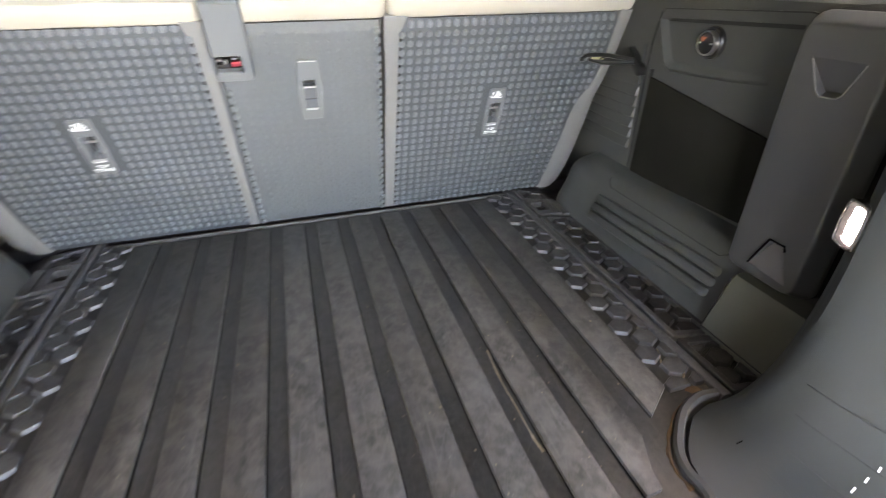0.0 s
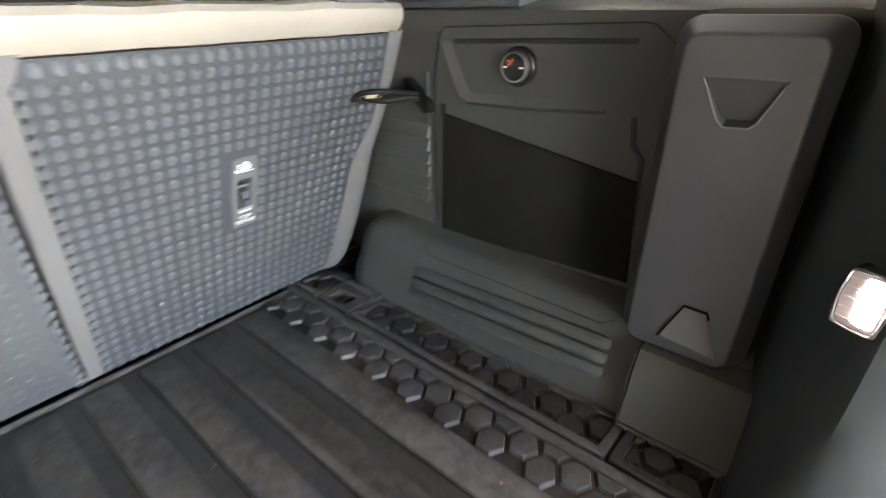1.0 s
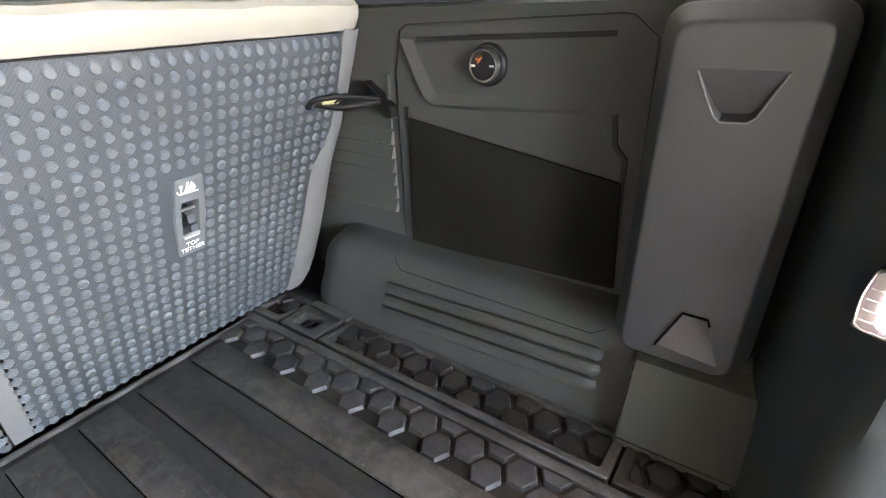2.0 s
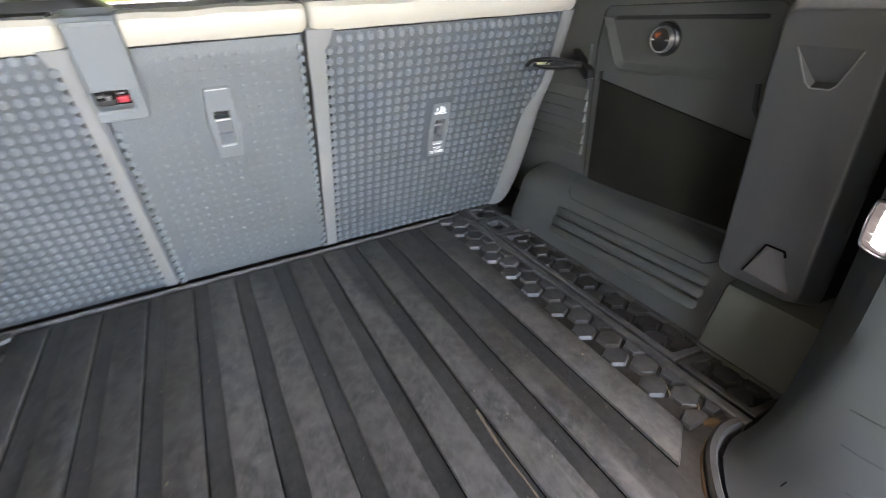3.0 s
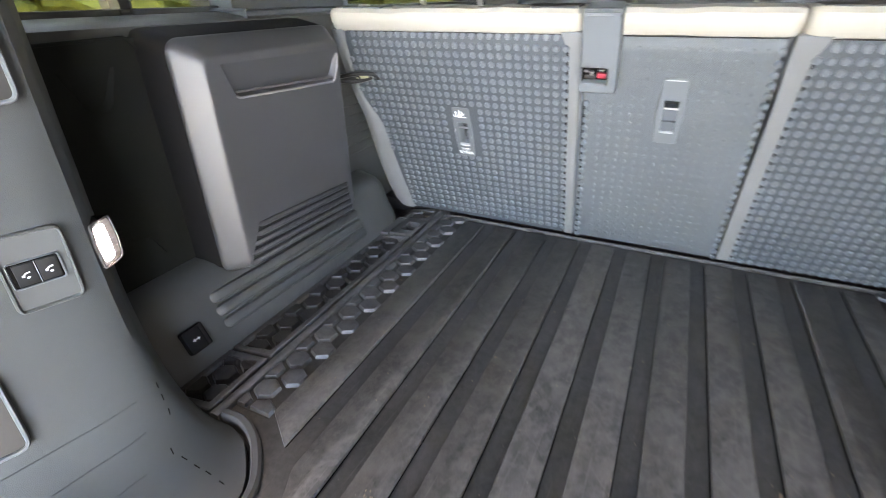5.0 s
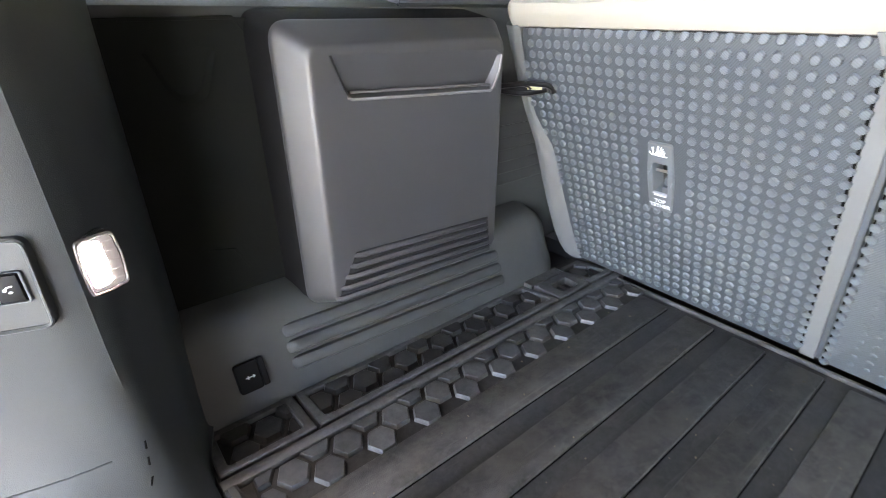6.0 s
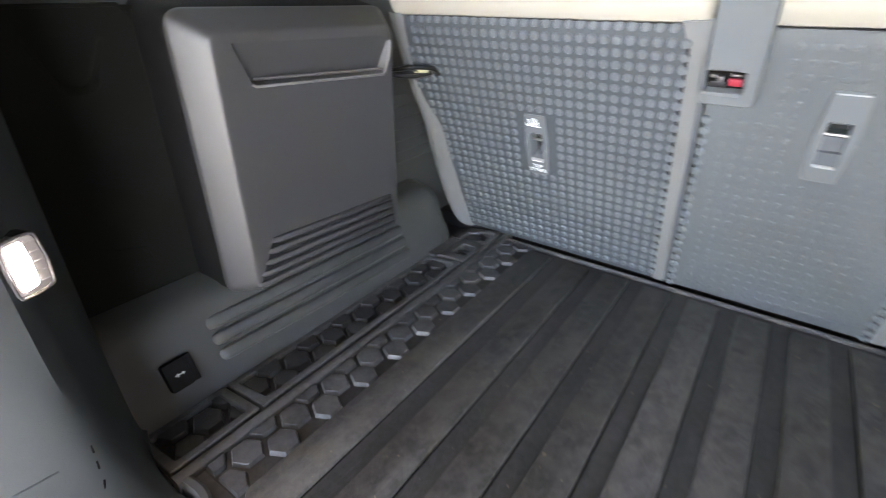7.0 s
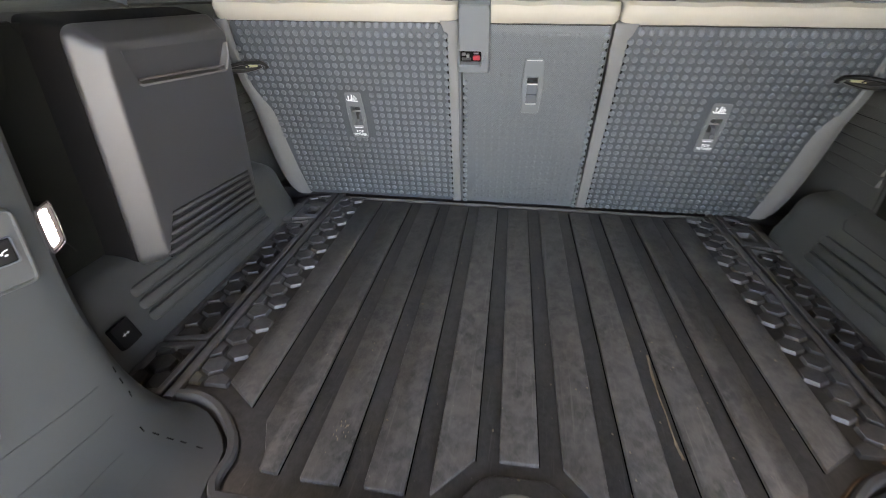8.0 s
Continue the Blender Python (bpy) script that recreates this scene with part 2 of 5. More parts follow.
def loft(rows, closed=False, cap=False, m=None, bm=None):
    """A skin over rows of points."""
    own = bmesh.new()
    grid = [[own.verts.new(p) for p in row] for row in rows]
    for a, b in zip(grid, grid[1:]):
        k = len(a)
        for i in range(k if closed else k - 1):
            own.faces.new((a[i], a[(i + 1) % k], b[(i + 1) % k], b[i]))
    if cap:
        own.faces.new(grid[0][::-1])
        own.faces.new(grid[-1])
    if m:
        own.transform(m)
    return join(bm, own)


def sweep(path, profile, closed=False, m=None, bm=None, up=(0, 0, 1)):
    """A bar of the profile (across, up) along a path of points."""
    rows = []
    pts = [Vector(p) for p in path]
    up = Vector(up)
    for i, p in enumerate(pts):
        a = pts[i - 1] if i or closed else p
        b = pts[(i + 1) % len(pts)] if i + 1 < len(pts) or closed else p
        d = (b - a).normalized()
        side = d.cross(up).normalized()
        rise = side.cross(d).normalized()
        rows.append([p + side * u + rise * v for u, v in profile])
    if closed:
        rows.append(rows[0])
    return loft(rows, True, not closed, m, bm)


def disc_profile(r, n=8):
    return [(r * math.cos(2 * math.pi * i / n), r * math.sin(2 * math.pi * i / n)) for i in range(n)]


def rounded(outline, r, n=4):
    """The outline with its corners rounded off by r."""
    out = []
    k = len(outline)
    for i in range(k):
        p, a, b = Vector(outline[i]), Vector(outline[i - 1]), Vector(outline[(i + 1) % k])
        da, db = (a - p), (b - p)
        ra, rb = min(r, da.length * 0.45), min(r, db.length * 0.45)
        s, e = p + da.normalized() * ra, p + db.normalized() * rb
        for j in range(n + 1):
            t = j / n
            out.append(tuple((1 - t) ** 2 * s + 2 * t * (1 - t) * p + t * t * e))
    return out


def smooth_path(points, n=6):
    """A smooth line through the points (Catmull-Rom)."""
    pts = [Vector(p) for p in points]
    out = []
    for i in range(len(pts) - 1):
        a, b, c, d = pts[max(i - 1, 0)], pts[i], pts[i + 1], pts[min(i + 2, len(pts) - 1)]
        for j in range(n):
            t = j / n
            out.append(0.5 * (2 * b + (c - a) * t + (2 * a - 5 * b + 4 * c - d) * t * t + (3 * b - a - 3 * c + d) * t ** 3))
    out.append(pts[-1])
    return [tuple(p) for p in out]


def flip(points, s):
    return [(s * p[0], *p[1:]) for p in points]


def inset(o, d):
    """The outline moved inward by d."""
    area = sum(o[i - 1][0] * o[i][1] - o[i][0] * o[i - 1][1] for i in range(len(o)))
    sg = 1 if area > 0 else -1
    out = []
    for i in range(len(o)):
        a, p, b = Vector(o[i - 1][:2]), Vector(o[i][:2]), Vector(o[(i + 1) % len(o)][:2])
        e, f = (p - a), (b - p)
        n1 = Vector((-e.y, e.x)).normalized() if e.length else Vector((0, 0))
        n2 = Vector((-f.y, f.x)).normalized() if f.length else Vector((0, 0))
        n = (n1 + n2)
        n = n.normalized() if n.length > 1e-9 else n1
        out.append(tuple(p + n * d * sg))
    return out


def holed_plate(outer, holes, z0, z1, m, bevel=0.003):
    """A plate with openings cut through it."""
    own = loft([[(*p, z0) for p in outer], [(*p, z1 - bevel) for p in outer], [(*p, z1 - bevel * 0.3) for p in inset(outer, bevel * 0.3)], [(*p, z1) for p in inset(outer, bevel)]], True)
    for hole in holes:
        join(own, loft([[(*p, z0) for p in hole], [(*p, z1) for p in hole]], True))
    top = bmesh.new()
    for o in [inset(outer, bevel)] + holes:
        vs = [top.verts.new((*p, z1)) for p in o]
        for i in range(len(vs)):
            top.edges.new((vs[i - 1], vs[i]))
    bmesh.ops.triangle_fill(top, edges=top.edges[:], use_beauty=True, normal=(0, 0, 1))
    join(own, top)
    bmesh.ops.remove_doubles(own, verts=own.verts, dist=1e-6)
    own.transform(m)
    return own


# ---- ground and distance ----
DRIVE = material("worn_asphalt", (0.15, 0.145, 0.14), 0.85, grain=60, bump=0.3, vary=0.15, big=1.5)
GRASS = material("dry_grass", (0.20, 0.19, 0.05), 0.9, grain=40, bump=0.5, vary=0.35, big=0.6)
HEDGE = material("hedge_leaves", (0.16, 0.17, 0.035), 0.8, grain=30, bump=0.6, vary=0.5, big=1.2)
ground_bm = bmesh.new()
bmesh.ops.create_grid(ground_bm, x_segments=40, y_segments=40, size=400)
for v in ground_bm.verts:
    v.co.z = -0.82
ground = part("ground", ground_bm, GRASS, None)
tagged(ground, "sunlit yellow-green grass reaching to the horizon", "grass", kind="structure")

drive = part("pavement", box(-3.5, 3.5, -9, 0.2, -0.9, -0.80, 0.01), DRIVE, None)
tagged(drive, "worn grey driveway behind the car", "driveway", kind="structure")

road = part("road", box(-12, 12, -12, -3.0, -0.9, -0.795, 0.01), material("pale_concrete", (0.32, 0.315, 0.295), 0.8, grain=60, bump=0.3, vary=0.15, big=1.5), None)
tagged(road, "pale sunlit concrete behind the driveway", "concrete yard", kind="structure")

# unseen roof, added to keep high sky light off the rear floor
sky_blocker = part("ceiling_carport", box(-3.0, 2.3, -4.2, 0.6, 1.75, 1.85, 0.01), material("carport_boards", (0.20, 0.18, 0.15), 0.8, grain=60, bump=0.3, vary=0.15), None)
tagged(sky_blocker, "unseen plain boarded roof added above the car's tail to block high sky light", "carport roof", kind="structure")


def hedge_row(count, radius, seed, tall=3.2):
    rng = random.Random(seed)
    bm = bmesh.new()
    for i in range(count):
        a = math.radians(-20 + 220 * i / count) + rng.uniform(-0.01, 0.01)
        r = radius * rng.uniform(0.9, 1.1)
        m = Matrix.Translation((r * math.cos(a), 1 + r * math.sin(a), -0.82 + tall * rng.uniform(0.1, 1.0)))
        m = m @ Matrix.Diagonal((rng.uniform(0.5, 1.1), rng.uniform(0.5, 1.1), rng.uniform(0.4, 0.9), 1))
        ret = bmesh.ops.create_icosphere(bm, subdivisions=1, radius=1.0, matrix=m)
        for v in ret["verts"]:
            v.co += Vector((rng.uniform(-1, 1), rng.uniform(-1, 1), rng.uniform(-1, 1))) * 0.22
    return bm


hedge = part("hedge", hedge_row(2400, 13.0, 5, 9.0), HEDGE, None, smooth=0)
tagged(hedge, "yellow-green hedge in sunlight far outside the windows", "hedge", kind="stuff")

# unseen hedge on the right, its length set to limit the side light
rng = random.Random(21)
near = bmesh.new()
for k in range(1500):
    x, y, z = rng.uniform(1.75, 2.5), rng.uniform(-1.6, 3.5), -0.82 + 2.5 * rng.random() ** 0.8
    if (x - 1.75) < 0.15 * math.sin(3 * y) + 0.1 * math.sin(7 * z):
        continue
    m = Matrix.Translation((x, y, z)) @ Euler((rng.uniform(0, 6), rng.uniform(0, 6), rng.uniform(0, 6))).to_matrix().to_4x4() @ Matrix.Diagonal((rng.uniform(0.09, 0.2), rng.uniform(0.06, 0.14), rng.uniform(0.05, 0.1), 1))
    bmesh.ops.create_icosphere(near, subdivisions=1, radius=1.0, matrix=m)
blocking_hedge = part("hedge", near, material("dark_leaves", (0.07, 0.085, 0.02), 0.8, grain=30, bump=0.6, vary=0.4, big=3), None, smooth=0)
tagged(blocking_hedge, "unseen green leafy hedge added beside the car to block light from the right", "hedge", kind="stuff")

# ---- cargo floor: mat, rails, side trays ----
SLIT_BLACK = material("slit_black", (0.006, 0.006, 0.006), 0.95, bump=0, vary=0.1, spec=0.0)
BED_DARK = material("bed_rubber", (0.032, 0.031, 0.029), 0.6, grain=900, bump=0.2, dust=(0.04, 0.037, 0.033), dust_amount=0.4)
LIP = [(0.487, 0.300), (0.456, 0.302), (0.420, 0.288), (0.389, 0.262), (0.367, 0.236), (0.358, 0.212), (0.359, 0.190), (0.357, 0.174), (0.348, 0.160)]
LIP_R = smooth_path([(*p, 0) for p in LIP], 4)
LIP_FULL = LIP_R + [(0.0, 0.152, 0.0)] + [(-x, y, z) for x, y, z in LIP_R[::-1]]

mat_thing = thing("cargo_mat", (0, 0.6, -0.02), "worn black rubber cargo mat with raised ribs on the load floor", "car mat")
outline = [(x, y) for x, y, z in LIP_FULL] + [(-0.487, 1.056), (0.487, 1.056)]
part("base", prism(outline, -0.02, 0.0), RUBBER, mat_thing)
lip_profile = [(-0.0065, -0.004), (-0.0065, 0.006), (-0.004, 0.010), (0.003, 0.0105), (0.0065, 0.007), (0.0075, -0.02), (-0.0065, -0.02)]
part("rim", sweep(LIP_FULL, lip_profile), SILVER_EDGE, mat_thing, "raised scuffed rubber rim")
front_lip = [(-0.005, -0.004), (-0.004, 0.004), (0.0, 0.007), (0.004, 0.006), (0.005, -0.004)]
part("front_rim", sweep([(-0.487, 1.050, 0), (0.487, 1.050, 0)], front_lip), SILVER_EDGE, mat_thing, "raised scuffed front rim")

FRONT = 1.028
PITCH, HALF = 0.0785, 0.0245


def rib_outline(k, s):
    c = PITCH * k
    a, b = c - HALF, c + HALF
    if k == 0:
        o = [(a, 0.253), (b, 0.253), (b, FRONT), (a, FRONT)]
    elif k == 1:
        o = [(a, 0.253), (b, 0.197), (b, FRONT), (a, FRONT)]
    elif k == 4:
        o = [(a, 0.198), (a + 0.024, 0.200), (a + 0.028, 0.225), (b, 0.272), (b, FRONT), (a, FRONT)]
    elif k == 5:
        o = [(0.371, 0.293), (0.424, 0.332), (0.424, FRONT), (0.371, FRONT)]
    else:
        o = [(a, 0.194), (b, 0.195), (b, FRONT), (a, FRONT)]
    return [(s * x, y) for x, y in o]


for k in range(6):
    for s in ((1,) if k == 0 else (1, -1)):
        part("rib", prism(rounded(rib_outline(k, s), 0.003, 2), -0.001, 0.0058, 0.0016, 2), RUBBER_WORN, mat_thing, "flat raised rib with scuffs and dust")

# shade along one side of each rib, painted as a thin black strip
for k in range(6):
    for s in {0: (1,), 1: (-1,)}.get(k, (1, -1)):
        x = PITCH * k + HALF + 0.0008 if k == 0 else PITCH * k - HALF - 0.0008
        if k == 5:
            x = 0.371 - 0.0008
        y0 = {0: 0.254, 1: 0.252, 4: 0.199, 5: 0.294}.get(k, 0.195)
        part("rib_slit", box(s * x - 0.0009, s * x + 0.0009, y0, FRONT, -0.001, 0.0006), SLIT_BLACK, mat_thing, "black strip painting the shade beside a rib")

# badge mound and oval badge
mound = [(-0.084, 0.172), (-0.062, 0.205), (-0.046, 0.226), (-0.03, 0.233), (0.03, 0.233), (0.046, 0.226), (0.062, 0.205), (0.084, 0.172)]
part("badge_mound", prism(mound, -0.001, 0.005, 0.004, 3), RUBBER, mat_thing)
badge_edge = [(0.028 * math.cos(a), 0.194 + 0.0155 * math.sin(a)) for a in [2 * math.pi * i / 32 for i in range(32)]]
BADGE = material("badge_grey", (0.24, 0.255, 0.235), 0.5, grain=900, bump=0.3, vary=0.2)
badge = part("badge", prism(badge_edge, 0.004, 0.0075, 0.0015, 2), BADGE, mat_thing, "pale grey oval badge")
bars = None
for i in range(5):
    bars = box(-0.016 + i * 0.007, -0.0115 + i * 0.007, 0.190, 0.198, 0.0074, 0.0082, bm=bars)
part("emblem", bars, material("emblem_grey", (0.17, 0.18, 0.165), 0.5, bump=0, vary=0.1), badge, "raised plain bars")


def hexagon(r, turn=90):
    return [(r * math.cos(radians(turn + 60 * i)), 0.96 * r * math.sin(radians(turn + 60 * i))) for i in range(6)]


# honeycombs of the floor: first column and row, step between columns, step along a column
MAT_COMB = (0.4435, 0.398, 0.0220, 0.0706)
TRAY_COMB = (0.5390, 0.4766, 0.02175, 0.0729)


def frustum(outline, z0, z1, slope):
    """A pad with sloping sides and a slightly softened top edge."""
    c = Vector((sum(p[0] for p in outline) / len(outline), sum(p[1] for p in outline) / len(outline)))
    a = inset(outline, slope * 0.85)
    b = inset(outline, slope * 1.15)
    rows = [[(*p, z0) for p in outline], [(*p, z1 - 0.0004) for p in a], [(*p, z1) for p in b]]
    bm = loft(rows, True)
    top = bmesh.new()
    top.faces.new([top.verts.new((*p, z1)) for p in b])
    join(bm, top)
    bmesh.ops.remove_doubles(bm, verts=bm.verts, dist=1e-6)
    return bm


HEX_R = 0.0222


def hex_mesh():
    return frustum(hexagon(HEX_R), -0.001, 0.0070, 0.0030)


def clip_hex(cx, cy, x0, x1, y0, y1, r=0.0216):
    """A hexagon cut off at the borders of its field, or None."""
    pts = [(cx + x, cy + y) for x, y in hexagon(r)]
    for axis, limit, sign in ((0, x0, 1), (0, x1, -1), (1, y0, 1), (1, y1, -1)):
        out = []
        for i in range(len(pts)):
            p, q = pts[i - 1], pts[i]
            dp, dq = sign * (p[axis] - limit), sign * (q[axis] - limit)
            if (dp >= 0) != (dq >= 0):
                t = dp / (dp - dq)
                out.append((p[0] + t * (q[0] - p[0]), p[1] + t * (q[1] - p[1])))
            if dq >= 0:
                out.append(q)
        pts = out
        if len(pts) < 3:
            return None
    area = abs(sum(pts[i - 1][0] * pts[i][1] - pts[i][0] * pts[i - 1][1] for i in range(len(pts)))) / 2
    return pts if area > 0.00016 else None


whole_hex = {}


def hex_field(parent, s, x0, x1, y0, y1, z, mat, key, comb):
    """Hexagonal pads on one honeycomb inside a field of the floor; cut ones at its borders."""
    first_x, first_y, dx, dy = comb
    for i in range(0, 5):
        cx = first_x + dx * i
        for j in range(-4, 12):
            cy = first_y + dy * j + (0 if i % 2 == 0 else dy / 2)
            if x0 + 0.0176 <= cx <= x1 - 0.0176 and y0 + 0.0200 <= cy <= y1 - 0.0200:
                if key not in whole_hex:
                    whole_hex[key] = part("hex_pad", hex_mesh(), mat, None, smooth=0)
                    whole_hex[key].parent = parent
                    whole_hex[key].location = Vector((s * cx, cy, z)) - base_of(parent)
                else:
                    put_copy(whole_hex[key], (s * cx, cy, z), parent)
            else:
                cut = clip_hex(cx, cy, x0, x1, y0, y1)
                if cut:
                    part("hex_pad", frustum([(s * x, y) for x, y in cut], z - 0.001, z + 0.0068, 0.0030), mat, parent, smooth=0)


for s in (1, -1):
    part("hex_bed", box(s * 0.4245, s * 0.4875, 0.320, 1.042, -0.001, 0.0005), BED_DARK, mat_thing)
    hex_field(mat_thing, s, 0.4245, 0.4870, 0.322, 1.042, 0.0, HEX_RUBBER, "mat", MAT_COMB)


def tray_ring(s, outer, inner):
    """A tray's raised frame: full height towards the rail, lower along the side lining."""
    x0, x1, y0, y1 = outer
    o = rounded([(x0, y0), (x1, y0), (x1, y1), (x0, y1)], 0.004, 3)
    i_ = rounded([(inner[0], inner[2]), (inner[1], inner[2]), (inner[1], inner[3]), (inner[0], inner[3])], 0.005, 3)

    def top(x, drop):
        return 0.0046 - drop - 0.0115 * max(0.0, min(1.0, (x - 0.572) / 0.012))
    rows = [[(x, y, -0.02) for x, y in o], [(x, y, top(x, 0.0016)) for x, y in o], [(x, y, top(x, 0.0)) for x, y in inset(o, 0.0016)],
            [(x, y, top(x, 0.0)) for x, y in inset(i_, -0.0016)], [(x, y, top(x, 0.0012)) for x, y in i_], [(x, y, -0.0125) for x, y in inset(i_, 0.0015)]]
    return loft([flip(row, s) for row in rows], True)


for s in (1, -1):
    rail = thing("cargo_rail", (s * 0.498, 0.68, -0.02), "worn black rubber floor rail beside a narrow slot", "rail", "floor rails")
    prof = [(-0.0092, -0.02), (-0.0092, 0.0025), (-0.0078, 0.0050), (-0.0050, 0.0062), (0.0044, 0.0062), (0.0070, 0.0050), (0.0083, 0.0025), (0.0083, -0.02)]
    part("rail_bar", sweep([(s * 0.4978, 0.292, 0), (s * 0.4978, 1.075, 0)], prof), RAIL_RUBBER, rail)
    part("slot", box(s * 0.5055, s * 0.5125, 0.292, 1.075, -0.02, -0.013), SLIT_BLACK, rail)

    tray = thing("floor_tray", (s * 0.555, 0.7, -0.02), "black rubber side tray with hexagon relief beside the rail", "tray", "side trays")
    X0, X1 = 0.5122, 0.6000
    part("tray_floor", box(s * X0, s * (X1 + 0.02), 0.292, 1.10, -0.02, -0.0125), BED_DARK, tray)
    for y0, y1, inner in ((0.2945, 0.4145, (0.5232, 0.5895, 0.3060, 0.4015)), (0.4190, 0.8970, (0.5232, 0.5895, 0.4315, 0.8860)), (0.9025, 0.9915, (0.5240, 0.5560, 0.9250, 0.9720)), (0.9965, 1.0730, (0.5250, 0.5885, 1.0070, 1.0600))):
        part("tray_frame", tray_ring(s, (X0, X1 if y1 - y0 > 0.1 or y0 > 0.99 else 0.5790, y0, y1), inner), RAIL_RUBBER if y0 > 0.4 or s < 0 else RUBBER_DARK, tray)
        if y1 < 0.95 or y0 > 0.99:
            hex_field(tray, s, *inner, -0.0112, RUBBER_DARK, "tray%d%d" % (s, y0 * 100), TRAY_COMB)
    # lashing eye in its square recess, and the ledge beside it
    part("eye_plate", box(s * 0.5225, s * 0.5575, 0.9235, 0.9735, -0.0125, -0.0105), CHARCOAL, tray)
    part("lashing_eye", sweep([(s * 0.529, 0.962, -0.010), (s * 0.529, 0.946, -0.003), (s * 0.551, 0.946, -0.003), (s * 0.551, 0.962, -0.010)], disc_profile(0.0028)), RUBBER_DARK, tray, "folded black lashing eye")
    part("tray_ledge", box(s * 0.5815, s * 0.600, 0.9000, 0.9940, -0.02, -0.0015, 0.0012), RAIL_RUBBER, tray)

# under floor
under = part("floor", box(-0.8, 0.8, -0.02, 1.2, -0.08, -0.021), CHARCOAL, None)
tagged(under, "black load floor under the mat", "floor", kind="structure")
# hidden block, added to close a bright gap under the seat backs
step = part("floor_step", box(-0.78, 0.78, 1.080, 1.19, -0.022, 0.012, 0.002), CHARCOAL, None)
tagged(step, "black block added under the rear seat backs to stop light through the gap", "floor edge", kind="structure")
sill = thing("floor_sill", (0, 0.05, -0.05), "dark plastic loading sill with a pale trim line", "sill", kind="structure")
part("sill_plate", box(-0.5, 0.5, -0.06, 0.143, -0.05, -0.014, 0.004), CHARCOAL, sill)
part("sill_strip", box(-0.34, 0.34, 0.108, 0.116, -0.015, -0.011, 0.001), GREY_PART, sill)

# ---- rear pillars with their flared feet ----
UPPER = [(0.725, 0.321), (0.67, 0.314), (0.61, 0.297), (0.558, 0.269), (0.5295, 0.252), (0.5215, 0.241), (0.5215, 0.222), (0.533, 0.175), (0.556, 0.10), (0.585, 0.01), (0.615, -0.07)]
LOWER = [(0.60, 0.310), (0.57, 0.300), (0.54, 0.292), (0.51, 0.287), (0.465, 0.290), (0.428, 0.278), (0.400, 0.255), (0.378, 0.230), (0.370, 0.210), (0.370, 0.190), (0.368, 0.172), (0.362, 0.145), (0.360, 0.10), (0.360, -0.07)]


def resample(pts, n):
    pts = [Vector(p) for p in pts]
    acc = [0.0]
    for a, b in zip(pts, pts[1:]):
        acc.append(acc[-1] + (b - a).length)
    out = []
    for i in range(n):
        d = acc[-1] * i / (n - 1)
        k = max(j for j in range(len(acc) - 1) if acc[j] <= d + 1e-9)
        t = (d - acc[k]) / max(acc[k + 1] - acc[k], 1e-9)
        out.append(pts[k].lerp(pts[k + 1], min(t, 1)))
    return out


FOOT_H = 0.24
up_path = resample(smooth_path(UPPER[:6], 5), 16)[:-1] + resample(smooth_path(UPPER[5:], 5), 20)
low_path = resample(smooth_path(LOWER[:6], 5), 16)[:-1] + resample(smooth_path(LOWER[5:], 5), 20)


def pillar_point(i, z):
    f = 0.0
    if z < FOOT_H:
        t = 1 - max(z, 0) / FOOT_H
        f = 1 - math.sqrt(max(1 - t ** 2.3, 0.0)) if t < 1 else 1.0
    p = up_path[i].lerp(low_path[i], f)
    lean = max(z - 0.3, 0) * 0.10
    return Vector((p.x - lean * 0.35, p.y, z))


def foot_point(y, z):
    """The place on the foot at that height and depth along the car."""
    best = None
    for i in range(8, len(up_path) - 1):
        p, q = pillar_point(i, z), pillar_point(i + 1, z)
        for k in range(8):
            at = p.lerp(q, k / 8)
            if best is None or abs(at.y - y) < abs(best.y - y):
                best = at
    return best


